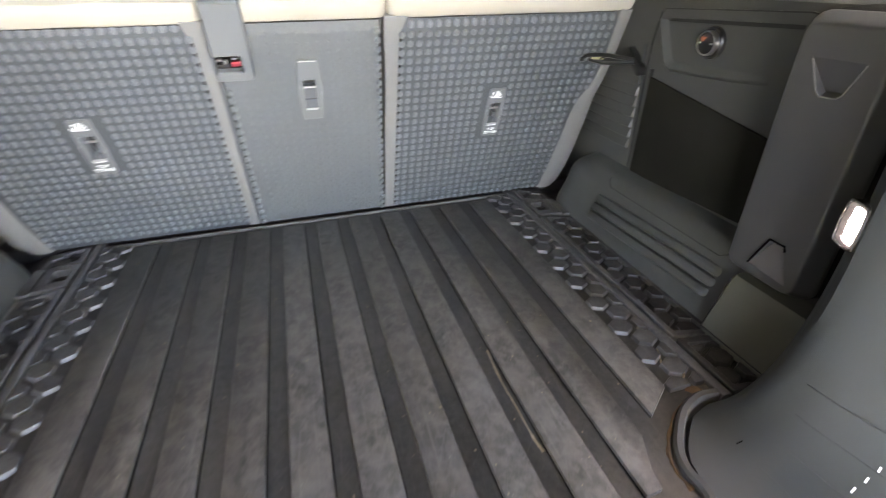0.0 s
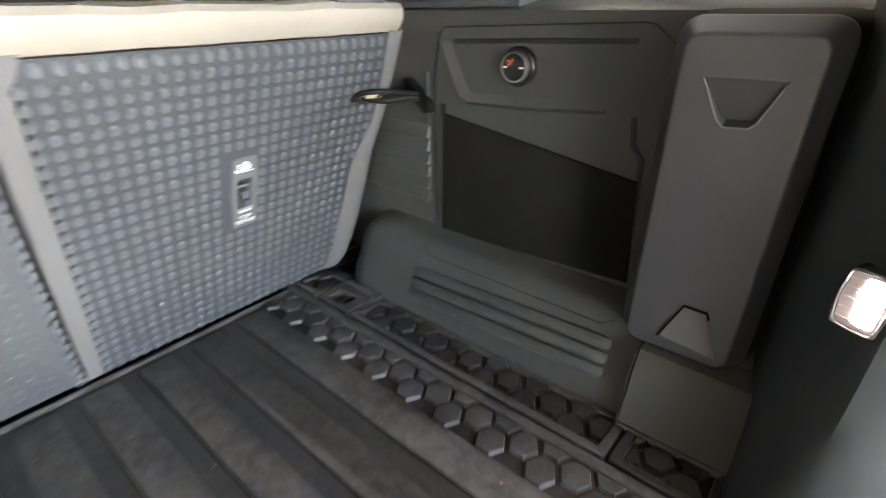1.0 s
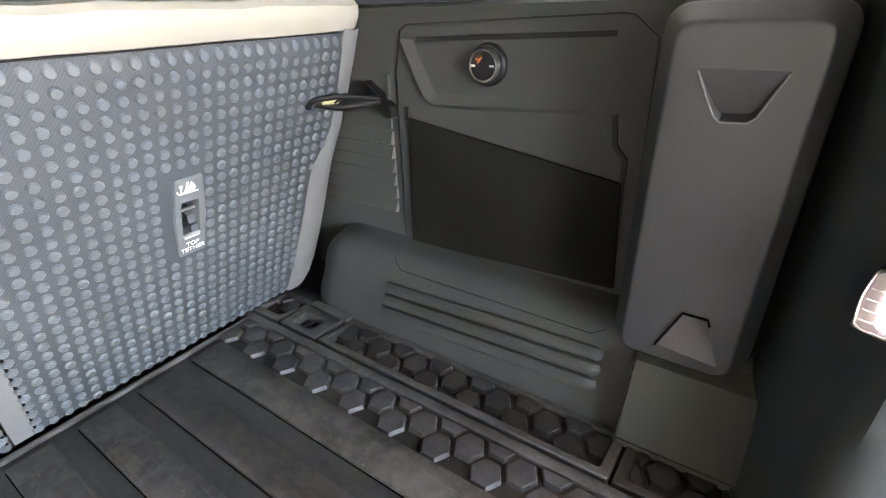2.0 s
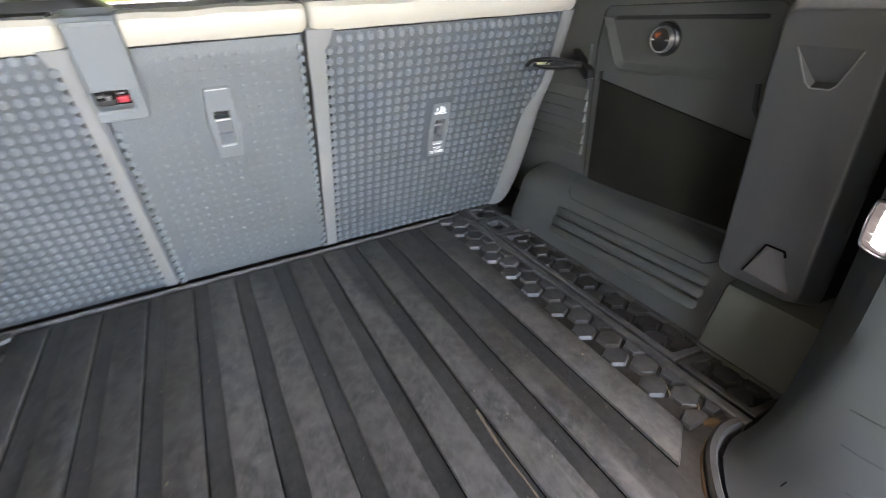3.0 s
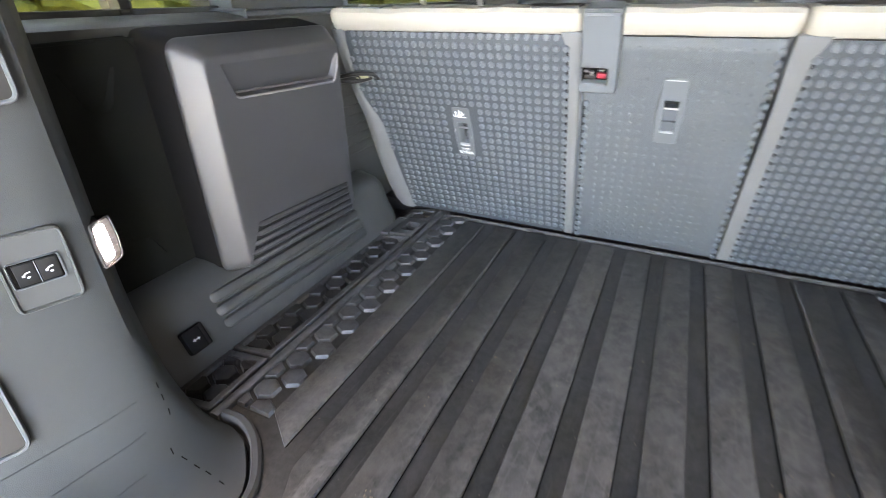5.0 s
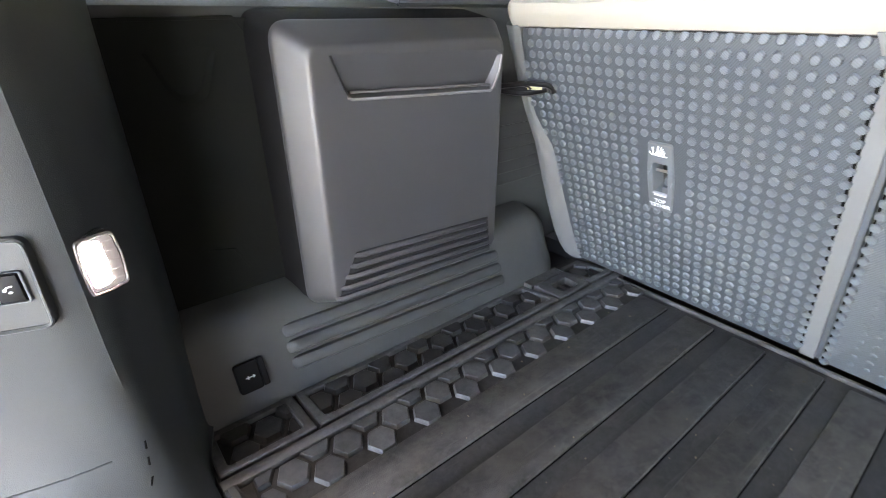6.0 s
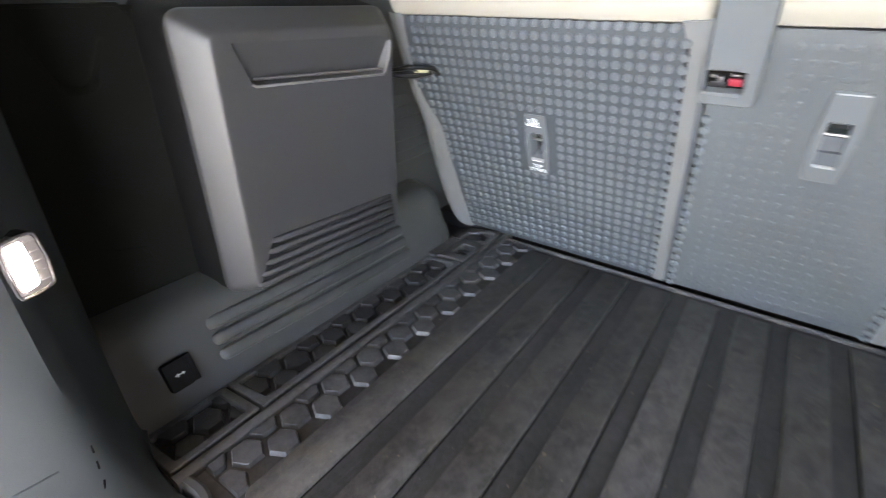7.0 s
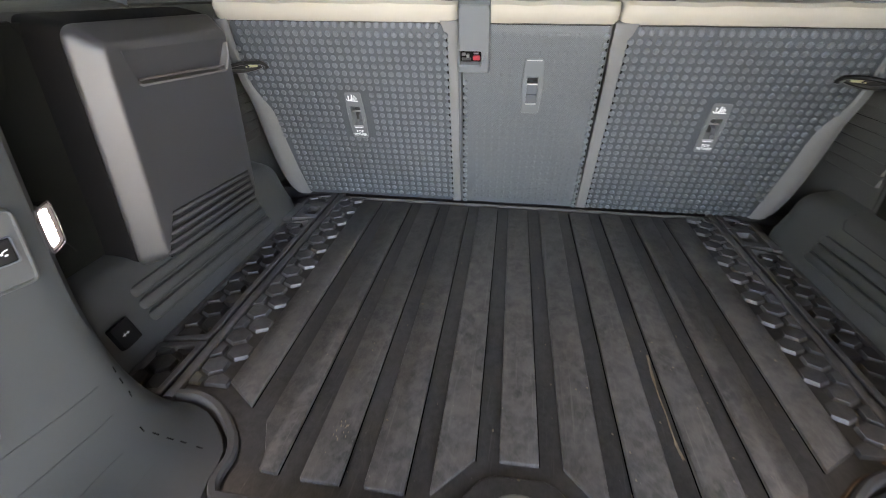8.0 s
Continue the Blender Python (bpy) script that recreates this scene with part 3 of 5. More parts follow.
LEVELS = [-0.02] + [FOOT_H * (1 - math.cos(math.pi / 2 * k / 14)) for k in range(15)] + [0.3, 0.4, 0.5, 0.7, 0.9, 1.06]
for s, side in ((1, "right"), (-1, "left")):
    rows = []
    for z in LEVELS:
        row = [pillar_point(i, z) for i in range(len(up_path))]
        rows.append([(s * p.x, p.y, p.z) for p in row])
    pillar = thing("pillar_" + side, (s * 0.6, 0.1, 0.0), "dark grey grained plastic rear pillar trim with a flared foot", "pillar trim", kind="structure")
    part("trim_panel", loft(rows), PILLAR, pillar)
    # short slits along the foot, with faint moulded lines running back from them
    spots = [foot_point(y, z) for y, z in ((0.220, 0.003), (0.220, 0.009), (0.219, 0.016), (0.216, 0.026), (0.212, 0.037), (0.226, 0.051), (0.237, 0.067), (0.241, 0.085), (0.242, 0.101))]
    for k, mid in enumerate(spots):
        ahead = (spots[min(k + 1, 8)] - spots[max(k - 1, 0)]).normalized() * 0.0042
        lift = Vector((-0.5, -0.35, 0.8)).normalized() * 0.0003
        ends = [Vector((s * p.x, p.y, p.z)) for p in (mid - ahead + lift, mid + lift, mid + ahead + lift)]
        if s < 0 and k != 5 or k == 2:
            part("foot_notch", sweep(ends, [(-0.0007, -0.001), (-0.0007, 0.0005), (0.0007, 0.0005), (0.0007, -0.001)], up=(-s * 0.5, -0.35, 0.8)), SLIT_BLACK, pillar)
        if k % 2:
            continue
        first = min(range(12, 30), key=lambda i: (pillar_point(i, mid.z) - mid).length)
        path = [Vector((s * p.x, p.y, p.z)) for p in (pillar_point(i, mid.z) for i in range(first + 2, len(up_path)))]
        part("foot_line", sweep(path, [(-0.0016, -0.0006), (-0.0008, 0.0001), (0.0, 0.0003), (0.0008, 0.0001), (0.0016, -0.0006)]), PILLAR, pillar)
    if s > 0:
        for z in (0.045, 0.057, 0.070, 0.084):
            a, b = foot_point(0.119, z - 0.0025), foot_point(0.119, z + 0.0025)
            lift = Vector((-0.7, -0.3, 0.6)) * 0.0006
            part("foot_mark", sweep([a + lift, b + lift], [(-0.0011, -0.001), (-0.0011, 0.0004), (0.0011, 0.0004), (0.0011, -0.001)], up=(-0.7, -0.3, 0.6)), WHITE, pillar, "pale stitch mark")

# ---- side walls ----
PROFILE = [(0.600, -0.02), (0.601, -0.004), (0.606, 0.012), (0.616, 0.030), (0.628, 0.055), (0.638, 0.080), (0.642, 0.094), (0.650, 0.107), (0.663, 0.117), (0.680, 0.1225), (0.694, 0.1245), (0.702, 0.128), (0.7035, 0.145),
           (0.704, 0.25), (0.704, 0.36), (0.704, 0.455), (0.706, 0.478), (0.711, 0.484), (0.712, 0.488), (0.720, 0.493), (0.755, 0.498), (0.79, 0.500), (0.84, 0.500)]
for s, side in ((1, "right"), (-1, "left")):
    wall = thing("wall_" + side, (s * 0.7, 0.7, 0.0), "dark grey grained plastic side lining of the load bay", "side lining", kind="structure")
    rows = []
    for y in [0.28 + 0.03 * i for i in range(23)] + [0.955 + 0.01 * i for i in range(10)] + [1.05, 1.06, 1.12, 1.22]:
        g = 1.0 if y < 0.95 else math.sqrt(max(1 - ((y - 0.95) / 0.095) ** 2, 0.0))
        rows.append([(s * (0.7035 - (0.7035 - x) * g if z < 0.14 else x), y, z * g if 0 < z < 0.14 else z) for x, z in PROFILE])
    part("lining", loft(rows), PLASTIC, wall)
    for k, (x, z) in enumerate(((0.6335, 0.072), (0.6245, 0.0525), (0.6155, 0.033)) if s > 0 else ((0.6345, 0.0745), (0.6243, 0.052), (0.6141, 0.0295))):
        a, b = (0.472, 0.840) if s > 0 else (0.430, 0.848)
        n = Vector((-s * 0.915, 0, 0.40))
        p = Vector((s * (x + 0.0025), 0, z))
        fall = Vector((-s * 0.0045, 0, -0.010))
        pts = [p + Vector((0, a, 0)) - n * 0.010, p + Vector((0, a + 0.006, 0)) - n * 0.0035, p + Vector((0, a + 0.011, 0)) - n * 0.0008, p + Vector((0, a + 0.016, 0)), p + fall + Vector((0, b - 0.008, 0)), p + fall + Vector((0, b - 0.0045, 0)) - n * 0.0008, p + fall + Vector((0, b, 0)) - n * 0.010]
        part("ridge", sweep(pts, [(-0.0104, -0.003), (-0.0100, 0.0022), (-0.0078, 0.0064), (-0.0030, 0.0084), (0.0030, 0.0084), (0.0078, 0.0064), (0.0100, 0.0022), (0.0104, -0.003)], up=n), PLASTIC, wall)

# ---- upper body: window posts, roof, glass ----
POST_BLUE = material("post_blue", (0.055, 0.064, 0.074), 0.6, grain=1500, bump=0.2, vary=0.06)
for s, side in ((1, "right"), (-1, "left")):
    upper = thing("wall_upper_" + side, (s * 0.8, 1.5, 0.5), "blue-grey upper side trim with window openings", "side trim", kind="structure")
    part("window_sill", box(s * 0.80, s * 0.845, 0.28, 0.74, 0.490, 0.509, 0.004), PLASTIC, upper)
    part("post", box(s * 0.775, s * 0.86, 0.72, 1.08, 0.488, 1.07, 0.012), POST_BLUE, upper)
    part("post_ledge", box(s * 0.715, s * 0.80, 0.70, 1.10, 0.492, 0.502, 0.004), POST_BLUE, upper)
    part("window_bar", box(s * 0.80, s * 0.84, 0.53, 0.55, 0.50, 1.0, 0.004), CHARCOAL, upper)
    part("pane", box(s * 0.818, s * 0.822, 0.28, 0.74, 0.49, 1.0), PRIVACY, upper, "dark tinted side window")
    part("pane", box(s * 0.828, s * 0.832, 1.06, 1.97, 0.49, 1.0), PRIVACY, upper, "dark tinted side window")
    part("pane", box(s * 0.828, s * 0.832, 2.06, 2.97, 0.49, 1.0), PRIVACY, upper, "dark tinted side window")
    part("post", box(s * 0.79, s * 0.86, 1.95, 2.08, -0.3, 1.07, 0.01), POST_BLUE, upper)
    part("post", box(s * 0.79, s * 0.86, 2.95, 3.05, -0.3, 1.07, 0.01), POST_BLUE, upper)
    part("door_wall", box(s * 0.79, s * 0.88, 1.08, 2.95, -0.35, 0.50, 0.01), PLASTIC, upper)
    part("outer_wall", box(s * 0.83, s * 0.9, -0.07, 1.08, -0.35, 0.492, 0.01), PLASTIC, upper)
    part("header", box(s * 0.76, s * 0.88, 0.0, 3.05, 0.97, 1.07, 0.01), POST_BLUE, upper)
roof = part("ceiling", box(-0.9, 0.9, -0.07, 3.1, 1.06, 1.12, 0.01), material("headlining", (0.10, 0.10, 0.10), 0.9, bump=0.3), None)
tagged(roof, "dark grey cloth headlining of the car", "ceiling", kind="structure")
front_floor = part("floor_front", box(-0.85, 0.85, 1.2, 3.1, -0.36, -0.30), CHARCOAL, None)
tagged(front_floor, "dark carpeted cabin floor", "floor", kind="structure")
dash = part("wall_front", box(-0.85, 0.85, 2.85, 3.1, -0.36, 0.52, 0.03), PLASTIC, None)
tagged(dash, "dark dashboard across the front of the cabin", "dashboard", kind="structure")

windscreen = part("window_front", box(-0.82, 0.82, 3.02, 3.025, 0.5, 1.07), CLEAR_GLASS, None)
windscreen.visible_shadow = False
tagged(windscreen, "clear windscreen glass at the front of the cabin", "windscreen", kind="structure")

# open tailgate, unseen: hinged on the left, swung well out behind the car to balance the light
SWING = Matrix.Translation((-0.73, -0.08, 0)) @ Matrix.Rotation(radians(-9), 4, "Z") @ Matrix.Translation((0.73, 0.08, 0))
gate = thing("door_tailgate", SWING @ Vector((-0.72, -0.65, -0.3)), "unseen open dark grey tailgate, set on the left to block light from there", "tailgate", kind="structure")
part("gate_panel", box(-0.80, -0.66, -1.30, -0.08, -0.35, 0.52, 0.03, 3, SWING), PLASTIC, gate)
part("gate_post", box(-0.78, -0.68, -1.30, -1.20, 0.50, 1.06, 0.02, 2, SWING), PLASTIC, gate)
part("gate_post", box(-0.78, -0.68, -0.18, -0.08, 0.50, 1.06, 0.02, 2, SWING), PLASTIC, gate)
part("gate_header", box(-0.78, -0.68, -1.22, -0.16, 0.98, 1.06, 0.02, 2, SWING), PLASTIC, gate)
part("pane", box(-0.732, -0.728, -1.21, -0.17, 0.50, 1.0, m=SWING), PRIVACY, gate, "dark tinted rear window")


# front seats of the cabin
def front_seat(x):
    seat = thing("front_seat", (x, 2.0, -0.3), "front seat back with dark cloth and a head restraint", "car seat", "front seats")
    lean = Matrix.Translation((x, 2.05, -0.1)) @ Matrix.Rotation(radians(14), 4, "X")
    rows = []
    for z, w, d in ((0.0, 0.25, 0.10), (0.05, 0.26, 0.11), (0.30, 0.26, 0.10), (0.50, 0.24, 0.085), (0.62, 0.20, 0.07), (0.66, 0.15, 0.05)):
        rows.append([(p[0], p[1], z) for p in rounded([(-w, -d), (w, -d), (w, d), (-w, d)], 0.05, 4)])
    part("backrest", loft(rows, True, True, lean), CHARCOAL, seat)
    part("cushion", box(x - 0.26, x + 0.26, 2.08, 2.6, -0.30, -0.08, 0.05, 3), CHARCOAL, seat)
    for d in (-0.05, 0.05):
        part("headrest_post", sweep([(d, 0.0, 0.64), (d, 0.0, 0.76)], disc_profile(0.006), m=lean, up=(0, 1, 0)), STEEL, seat, "chrome post")
    part("headrest", box(-0.13, 0.13, -0.05, 0.05, 0.72, 0.88, 0.035, 4, lean), CHARCOAL, seat)


front_seat(-0.38)
front_seat(0.38)

# ---- dirt on the mat ----
def ribbon(points, widths, z, thick, rng):
    """A thin uneven crust along a line."""
    rows = []
    for (x, y), w in zip(points, widths):
        a, b = w * rng.uniform(0.6, 1.2), w * rng.uniform(0.6, 1.2)
        rows.append([(x - a, y, z), (x - a * 0.4, y, z + thick * rng.uniform(0.5, 1)), (x + b * 0.5, y, z + thick * rng.uniform(0.5, 1)), (x + b, y, z)])
    return loft(rows)


rng = random.Random(11)
line = smooth_path([(0.2065, 0.486), (0.2035, 0.445), (0.202, 0.40), (0.203, 0.36), (0.2025, 0.32), (0.2055, 0.289)], 8)
widths = [0.0022 if k < 12 or k > len(line) - 9 else 0.0011 for k in range(len(line))]
part("mud_streak", ribbon(line, widths, 0.0003, 0.0016, rng), TAN, mat_thing, "pale dried mud streak along a rib")
edge = [(x - 0.011, y + 0.004) for x, y, z in LIP_R[2:26]]
part("mud_crust", ribbon(edge, [0.0012 + 0.0034 * rng.random() ** 1.5 for p in edge], 0.0003, 0.0022, rng), RUST_MUD, mat_thing, "brown mud along the rim")


def clod(x, y, z, long, wide, turn, high):
    """A flat uneven lump of dried mud."""
    rows = []
    wave = [rng.uniform(0.7, 1.2) for k in range(14)]
    for size, rise in ((1.0, 0.0), (0.8, 0.7), (0.45, 1.0), (0.1, 0.9)):
        row = []
        for k, w in enumerate(wave):
            a = 2 * math.pi * k / 14
            u, v = long * size * w * math.cos(a), wide * size * w * math.sin(a)
            row.append((x + u * math.cos(turn) - v * math.sin(turn), y + u * math.sin(turn) + v * math.cos(turn), z + high * rise * rng.uniform(0.7, 1.2)))
        rows.append(row)
    return loft(rows, True, True)


part("mud_clod", clod(0.4635, 0.3165, 0.0, 0.0135, 0.0080, -0.5, 0.0035), RUST_MUD, mat_thing, "brown mud lump in the rim corner")
for x, y, long, wide, turn in ((0.466, 0.343, 0.0105, 0.0018, 0.85), (0.4715, 0.350, 0.0050, 0.0022, 1.1), (0.4615, 0.394, 0.0125, 0.0014, 1.15), (0.4525, 0.377, 0.0070, 0.0013, 0.95)):
    part("mud_clod", clod(x, y, 0.0045, long, wide, turn, 0.0020), TAN, mat_thing, "pale dried mud on the pad edges")
crumbs = bmesh.new()
for k in range(150):
    x, y = rng.uniform(-0.46, 0.46), rng.uniform(0.20, 1.02)
    if y < 0.34 and abs(x) > 0.33:
        continue
    r = rng.uniform(0.0005, 0.0013)
    on_rib = abs(x / PITCH - round(x / PITCH)) * PITCH < HALF and abs(x) < 0.43
    m = Matrix.Translation((x, y, (0.0058 if on_rib else 0.0) + r * 0.5)) @ Matrix.Diagonal((rng.uniform(0.7, 2.2), rng.uniform(0.7, 2.2), 0.7, 1))
    bmesh.ops.create_icosphere(crumbs, subdivisions=1, radius=r, matrix=m)
for k in range(14):
    x, y = -0.230 + rng.gauss(0, 0.006), 0.268 + rng.gauss(0, 0.009)
    m = Matrix.Translation((x, y, 0.0060)) @ Matrix.Diagonal((1, rng.uniform(1, 2.5), 0.4, 1))
    bmesh.ops.create_icosphere(crumbs, subdivisions=1, radius=rng.uniform(0.0005, 0.0013), matrix=m)
dirt = part("crumbs", crumbs, TAN, None)
tagged(dirt, "pale crumbs and dried flecks scattered on the mat", "crumbs", kind="stuff")

# ---- rear seat backs ----
SEAT = Matrix(((1, 0, 0, 0), (0, -0.3714, -0.9285, 1.065), (0, 0.9285, -0.3714, 0), (0, 0, 0, 1)))
TOP = 0.4965


def seat_outline(which):
    if which == "centre":
        return [(-0.150, 0.013), (0.150, 0.013), (0.139, TOP), (-0.145, TOP)]
    s = 1 if which == "right" else -1
    o = [(0.177, 0.013), (0.587, 0.013), (0.597, 0.10), (0.604, 0.19), (0.606, 0.25), (0.611, 0.285), (0.626, 0.315), (0.638, 0.345), (0.642, 0.40), (0.637, TOP), (0.174, TOP)]
    return [(s * u, v) for u, v in o]


def inside(p, poly, margin):
    x, y = p
    hit = False
    for i in range(len(poly)):
        (x0, y0), (x1, y1) = poly[i - 1], poly[i]
        if (y0 > y) != (y1 > y) and x < (x1 - x0) * (y - y0) / (y1 - y0) + x0:
            hit = not hit
        d = Vector((x1 - x0, y1 - y0))
        t = max(0, min(1, Vector((x - x0, y - y0)).dot(d) / d.length_squared))
        if (Vector((x - x0, y - y0)) - d * t).length < margin:
            return False
    return hit


def bend(p):
    """The panels curve back towards the roll along their top."""
    u, v, w = p
    return (u, v, w - max(v - 0.468, 0.0) ** 2 / 0.075)


def dots(spots, r, height, base):
    """Low rounded studs at the given places of the panel."""
    verts, faces = [], []
    for u, v in spots:
        k = len(verts)
        for rr, w in ((1.0, 0.0), (0.9, 0.55), (0.72, 0.92), (0.4, 1.0)):
            for q in range(10):
                a = math.pi / 5 * q + 0.35
                lump = 1.0 + 0.03 * math.cos(4 * a - 1.2)
                verts.append(bend((u + r * rr * lump * math.cos(a) * 0.97, v + r * rr * lump * math.sin(a) * 1.04, base + height * w)))
        for ring in (0, 10, 20):
            for q in range(10):
                faces.append((k + ring + q, k + ring + (q + 1) % 10, k + ring + 10 + (q + 1) % 10, k + ring + 10 + q))
        faces.append(tuple(k + 30 + q for q in range(10)))
    me = bpy.data.meshes.new("dots")
    me.from_pydata([SEAT @ Vector(p) for p in verts], [], faces)
    bm = bmesh.new()
    bm.from_mesh(me)
    bpy.data.meshes.remove(me)
    return bm


def stud_grid(poly, holes, start, pitch, r, cut):
    """A square grid over the panel, leaving out the fittings."""
    out = []
    for i in range(-45, 46):
        for j in range(-40, 6):
            u, v = start[0] + pitch[0] * i, start[1] + pitch[1] * j
            if inside((u, v), poly, cut) and not (abs(u) < 0.19 and poly[0][0] * u > 0.02) and not any(a - r < u < b + r and e - r < v < f + r for a, b, e, f in holes):
                out.append((u, v))
    return out


def roll(u0, u1, name, parent):
    """The padded cream leather roll along the top of a seat back."""
    sec = [(0.4930, -0.012), (0.4940, -0.0035), (0.4975, 0.0015), (0.505, 0.0035), (0.514, 0.0045), (0.523, 0.0035), (0.5305, -0.0005), (0.5345, -0.010), (0.5295, -0.030), (0.518, -0.060), (0.506, -0.090), (0.488, -0.112), (0.47, -0.115)]
    rows = []
    span = u1 - u0
    cv, cw = 0.512, -0.05
    steps = [0, 0.002, 0.006, 0.012, 0.02] + [0.02 + (span - 0.04) * k / 20 for k in range(1, 20)] + [span - 0.02, span - 0.012, span - 0.006, span - 0.002, span]
    for d in steps:
        e = min(d, span - d)
        g = 1.0 if e >= 0.02 else math.sqrt(max(1 - (1 - e / 0.02) ** 2, 0)) * 0.22 + 0.78
        wob = 0.0012 * math.sin(d * 37) + 0.001 * math.sin(d * 71 + 1)
        rows.append([(u0 + d, cv + (v - cv) * g + (wob if v > 0.515 else 0), cw + (w - cw) * g + 0.5 * wob) for v, w in sec])
    return part(name, loft(rows, True, True, SEAT), CREAM, parent, "cream leather roll")


def text_bm(words, size, m, depth=0.0003):
    cu = bpy.data.curves.new("words", "FONT")
    cu.body, cu.size, cu.align_x, cu.extrude = words, size, "CENTER", depth
    ob = bpy.data.objects.new("words", cu)
    scene.collection.objects.link(ob)
    bpy.context.view_layer.update()
    me = bpy.data.meshes.new_from_object(ob.evaluated_get(bpy.context.evaluated_depsgraph_get()))
    bm = bmesh.new()
    bm.from_mesh(me)
    bm.transform(m)
    bpy.data.objects.remove(ob)
    bpy.data.curves.remove(cu)
    bpy.data.meshes.remove(me)
    return bm


def ring_plate(outer, inner, z0, z1, m, bevel=0.0015, floor=None):
    """A plate with an opening through it: outer and inner have the same number of points."""
    b = bevel

    def shrink(o, d):
        c = Vector((sum(p[0] for p in o) / len(o), sum(p[1] for p in o) / len(o)))
        return [tuple(Vector(p) + (c - Vector(p)).normalized() * d) for p in o]
    rows = [[(*p, z0) for p in outer], [(*p, z1 - b) for p in outer], [(*p, z1) for p in shrink(outer, b)],
            [(*p, z1) for p in shrink(inner, -b)], [(*p, z1 - b) for p in inner], [(*p, z0 if floor is None else floor) for p in inner]]
    own = loft(rows, True)
    own.transform(m)
    return own


PALE_EDGE = material("pale_edge", (0.30, 0.31, 0.315), 0.4, grain=1500, bump=0.1, vary=0.1)
SLOT_DARK = material("slot_dark", (0.010, 0.011, 0.012), 0.5, grain=1500, bump=0.2, vary=0.06)
DULL_STEEL = material("dull_steel", (0.25, 0.25, 0.25), 0.4, metal=1.0, bump=0.05, vary=0.05)


def tether(parent, uc, printed):
    """Child-seat anchor: bezel, dark recess with a steel bar and, on the outer seats, its print."""
    if printed:
        w0, w1, v0, v1 = 0.0215, 0.0185, 0.213, 0.338
    else:
        w0, w1, v0, v1 = 0.0235, 0.0185, 0.300, 0.428
    vm = (v0 + v1) / 2
    outer = rounded([(uc - w1, v0), (uc + w1, v0), (uc + w0, vm), (uc + w1, v1), (uc - w1, v1), (uc - w0, vm)], 0.004, 3)
    r0, r1 = (v0 + 0.034, v1 - 0.036) if printed else (v0 + 0.024, v1 - 0.040)
    h = 0.0115
    inner = rounded([(uc - h, r0), (uc, r0), (uc + h, r0), (uc + h, r1), (uc, r1), (uc - h, r1)], 0.002, 3)
    bezel = part("anchor_bezel", ring_plate(outer, inner, 0.0, 0.0075, SEAT, 0.0015, -0.024), GREY_PART, parent, "grey plastic anchor bezel")
    part("recess", box(uc - h - 0.003, uc + h + 0.003, r0 - 0.003, r1 + 0.003, -0.0275, -0.022, m=SEAT), SLOT_DARK, bezel)
    left, top = (uc + h * 0.15, r0 + (r1 - r0) * 0.42) if printed else (uc - h, r0 + (r1 - r0) * 0.60)
    knee = r0 + (top - r0) * 0.5
    part("ramp", loft([[(left, r0, 0.005), (uc + h, r0, 0.005)], [(left, knee, 0.0035), (uc + h, knee, 0.0035)], [(left, knee + 0.0006, -0.001), (uc + h, knee + 0.0006, -0.001)], [(left, top, -0.004), (uc + h, top, -0.004)], [(left, top + 0.001, -0.022), (uc + h, top + 0.001, -0.022)]], m=SEAT), POST_BLUE, bezel, "grey guide ramp")
    part("anchor_lip", box(uc - h, uc + h, r0 - 0.0012, r0 + 0.0012, 0.004, 0.0090, 0.0005, 1, SEAT), PALE_EDGE, bezel)
    part("recess_step", box(uc - h, uc + h, r1 - 0.0075, r1 - 0.0060, -0.022, -0.003, 0.0004, 1, SEAT), GREY_PART, bezel)
    vb = r0 + (r1 - r0) * 0.66
    part("anchor_bar", sweep([(uc - h, vb, -0.003), (uc + h, vb, -0.003)], disc_profile(0.0022), m=SEAT, up=(0, 0, 1)), DULL_STEEL, bezel, "steel anchor bar")
    part("bezel_edge", box(uc - w1 + 0.003, uc + w1 - 0.003, v1 - 0.0035, v1 - 0.0018, 0.0070, 0.0082, m=SEAT), SEAT_TRIM if printed else PALE_EDGE, bezel)
    if printed:
        m = SEAT @ Matrix.Translation((uc, v0 + 0.0165, 0.0078))
        bm = text_bm("TOP", 0.0095, m)
        join(bm, text_bm("TETHER", 0.0095, SEAT @ Matrix.Translation((uc, v0 + 0.0075, 0.0078))))
        part("print", bm, WHITE, bezel, "white words TOP TETHER", smooth=0)
        part("print_line", box(uc - 0.010, uc + 0.010, r0 - 0.004, r0 - 0.0025, 0.0074, 0.0081, m=SEAT), WHITE, bezel)
        # child seat sign: seat, back fan and an anchor
        bm = None
        vi = v1 - 0.022
        for k in range(4):
            p = [(uc - 0.003 + k * 0.0028, vi + 0.003), (uc - 0.0017 + k * 0.0028, vi + 0.003), (uc + 0.004 + k * 0.0026 - k * 0.001, vi + 0.016 - k * 0.0025), (uc + 0.0028 + k * 0.0026 - k * 0.001, vi + 0.0163 - k * 0.0025)]
            bm = prism(p, 0.0074, 0.0081, m=SEAT, bm=bm)
        bm = prism([(uc - 0.005, vi), (uc + 0.011, vi), (uc + 0.0115, vi + 0.0016), (uc - 0.005, vi + 0.0016)], 0.0074, 0.0081, m=SEAT, bm=bm)
        bm = prism([(uc - 0.006, vi), (uc - 0.0035, vi), (uc - 0.0005, vi + 0.017), (uc - 0.003, vi + 0.017)], 0.0074, 0.0081, m=SEAT, bm=bm)
        ua = uc - 0.0105
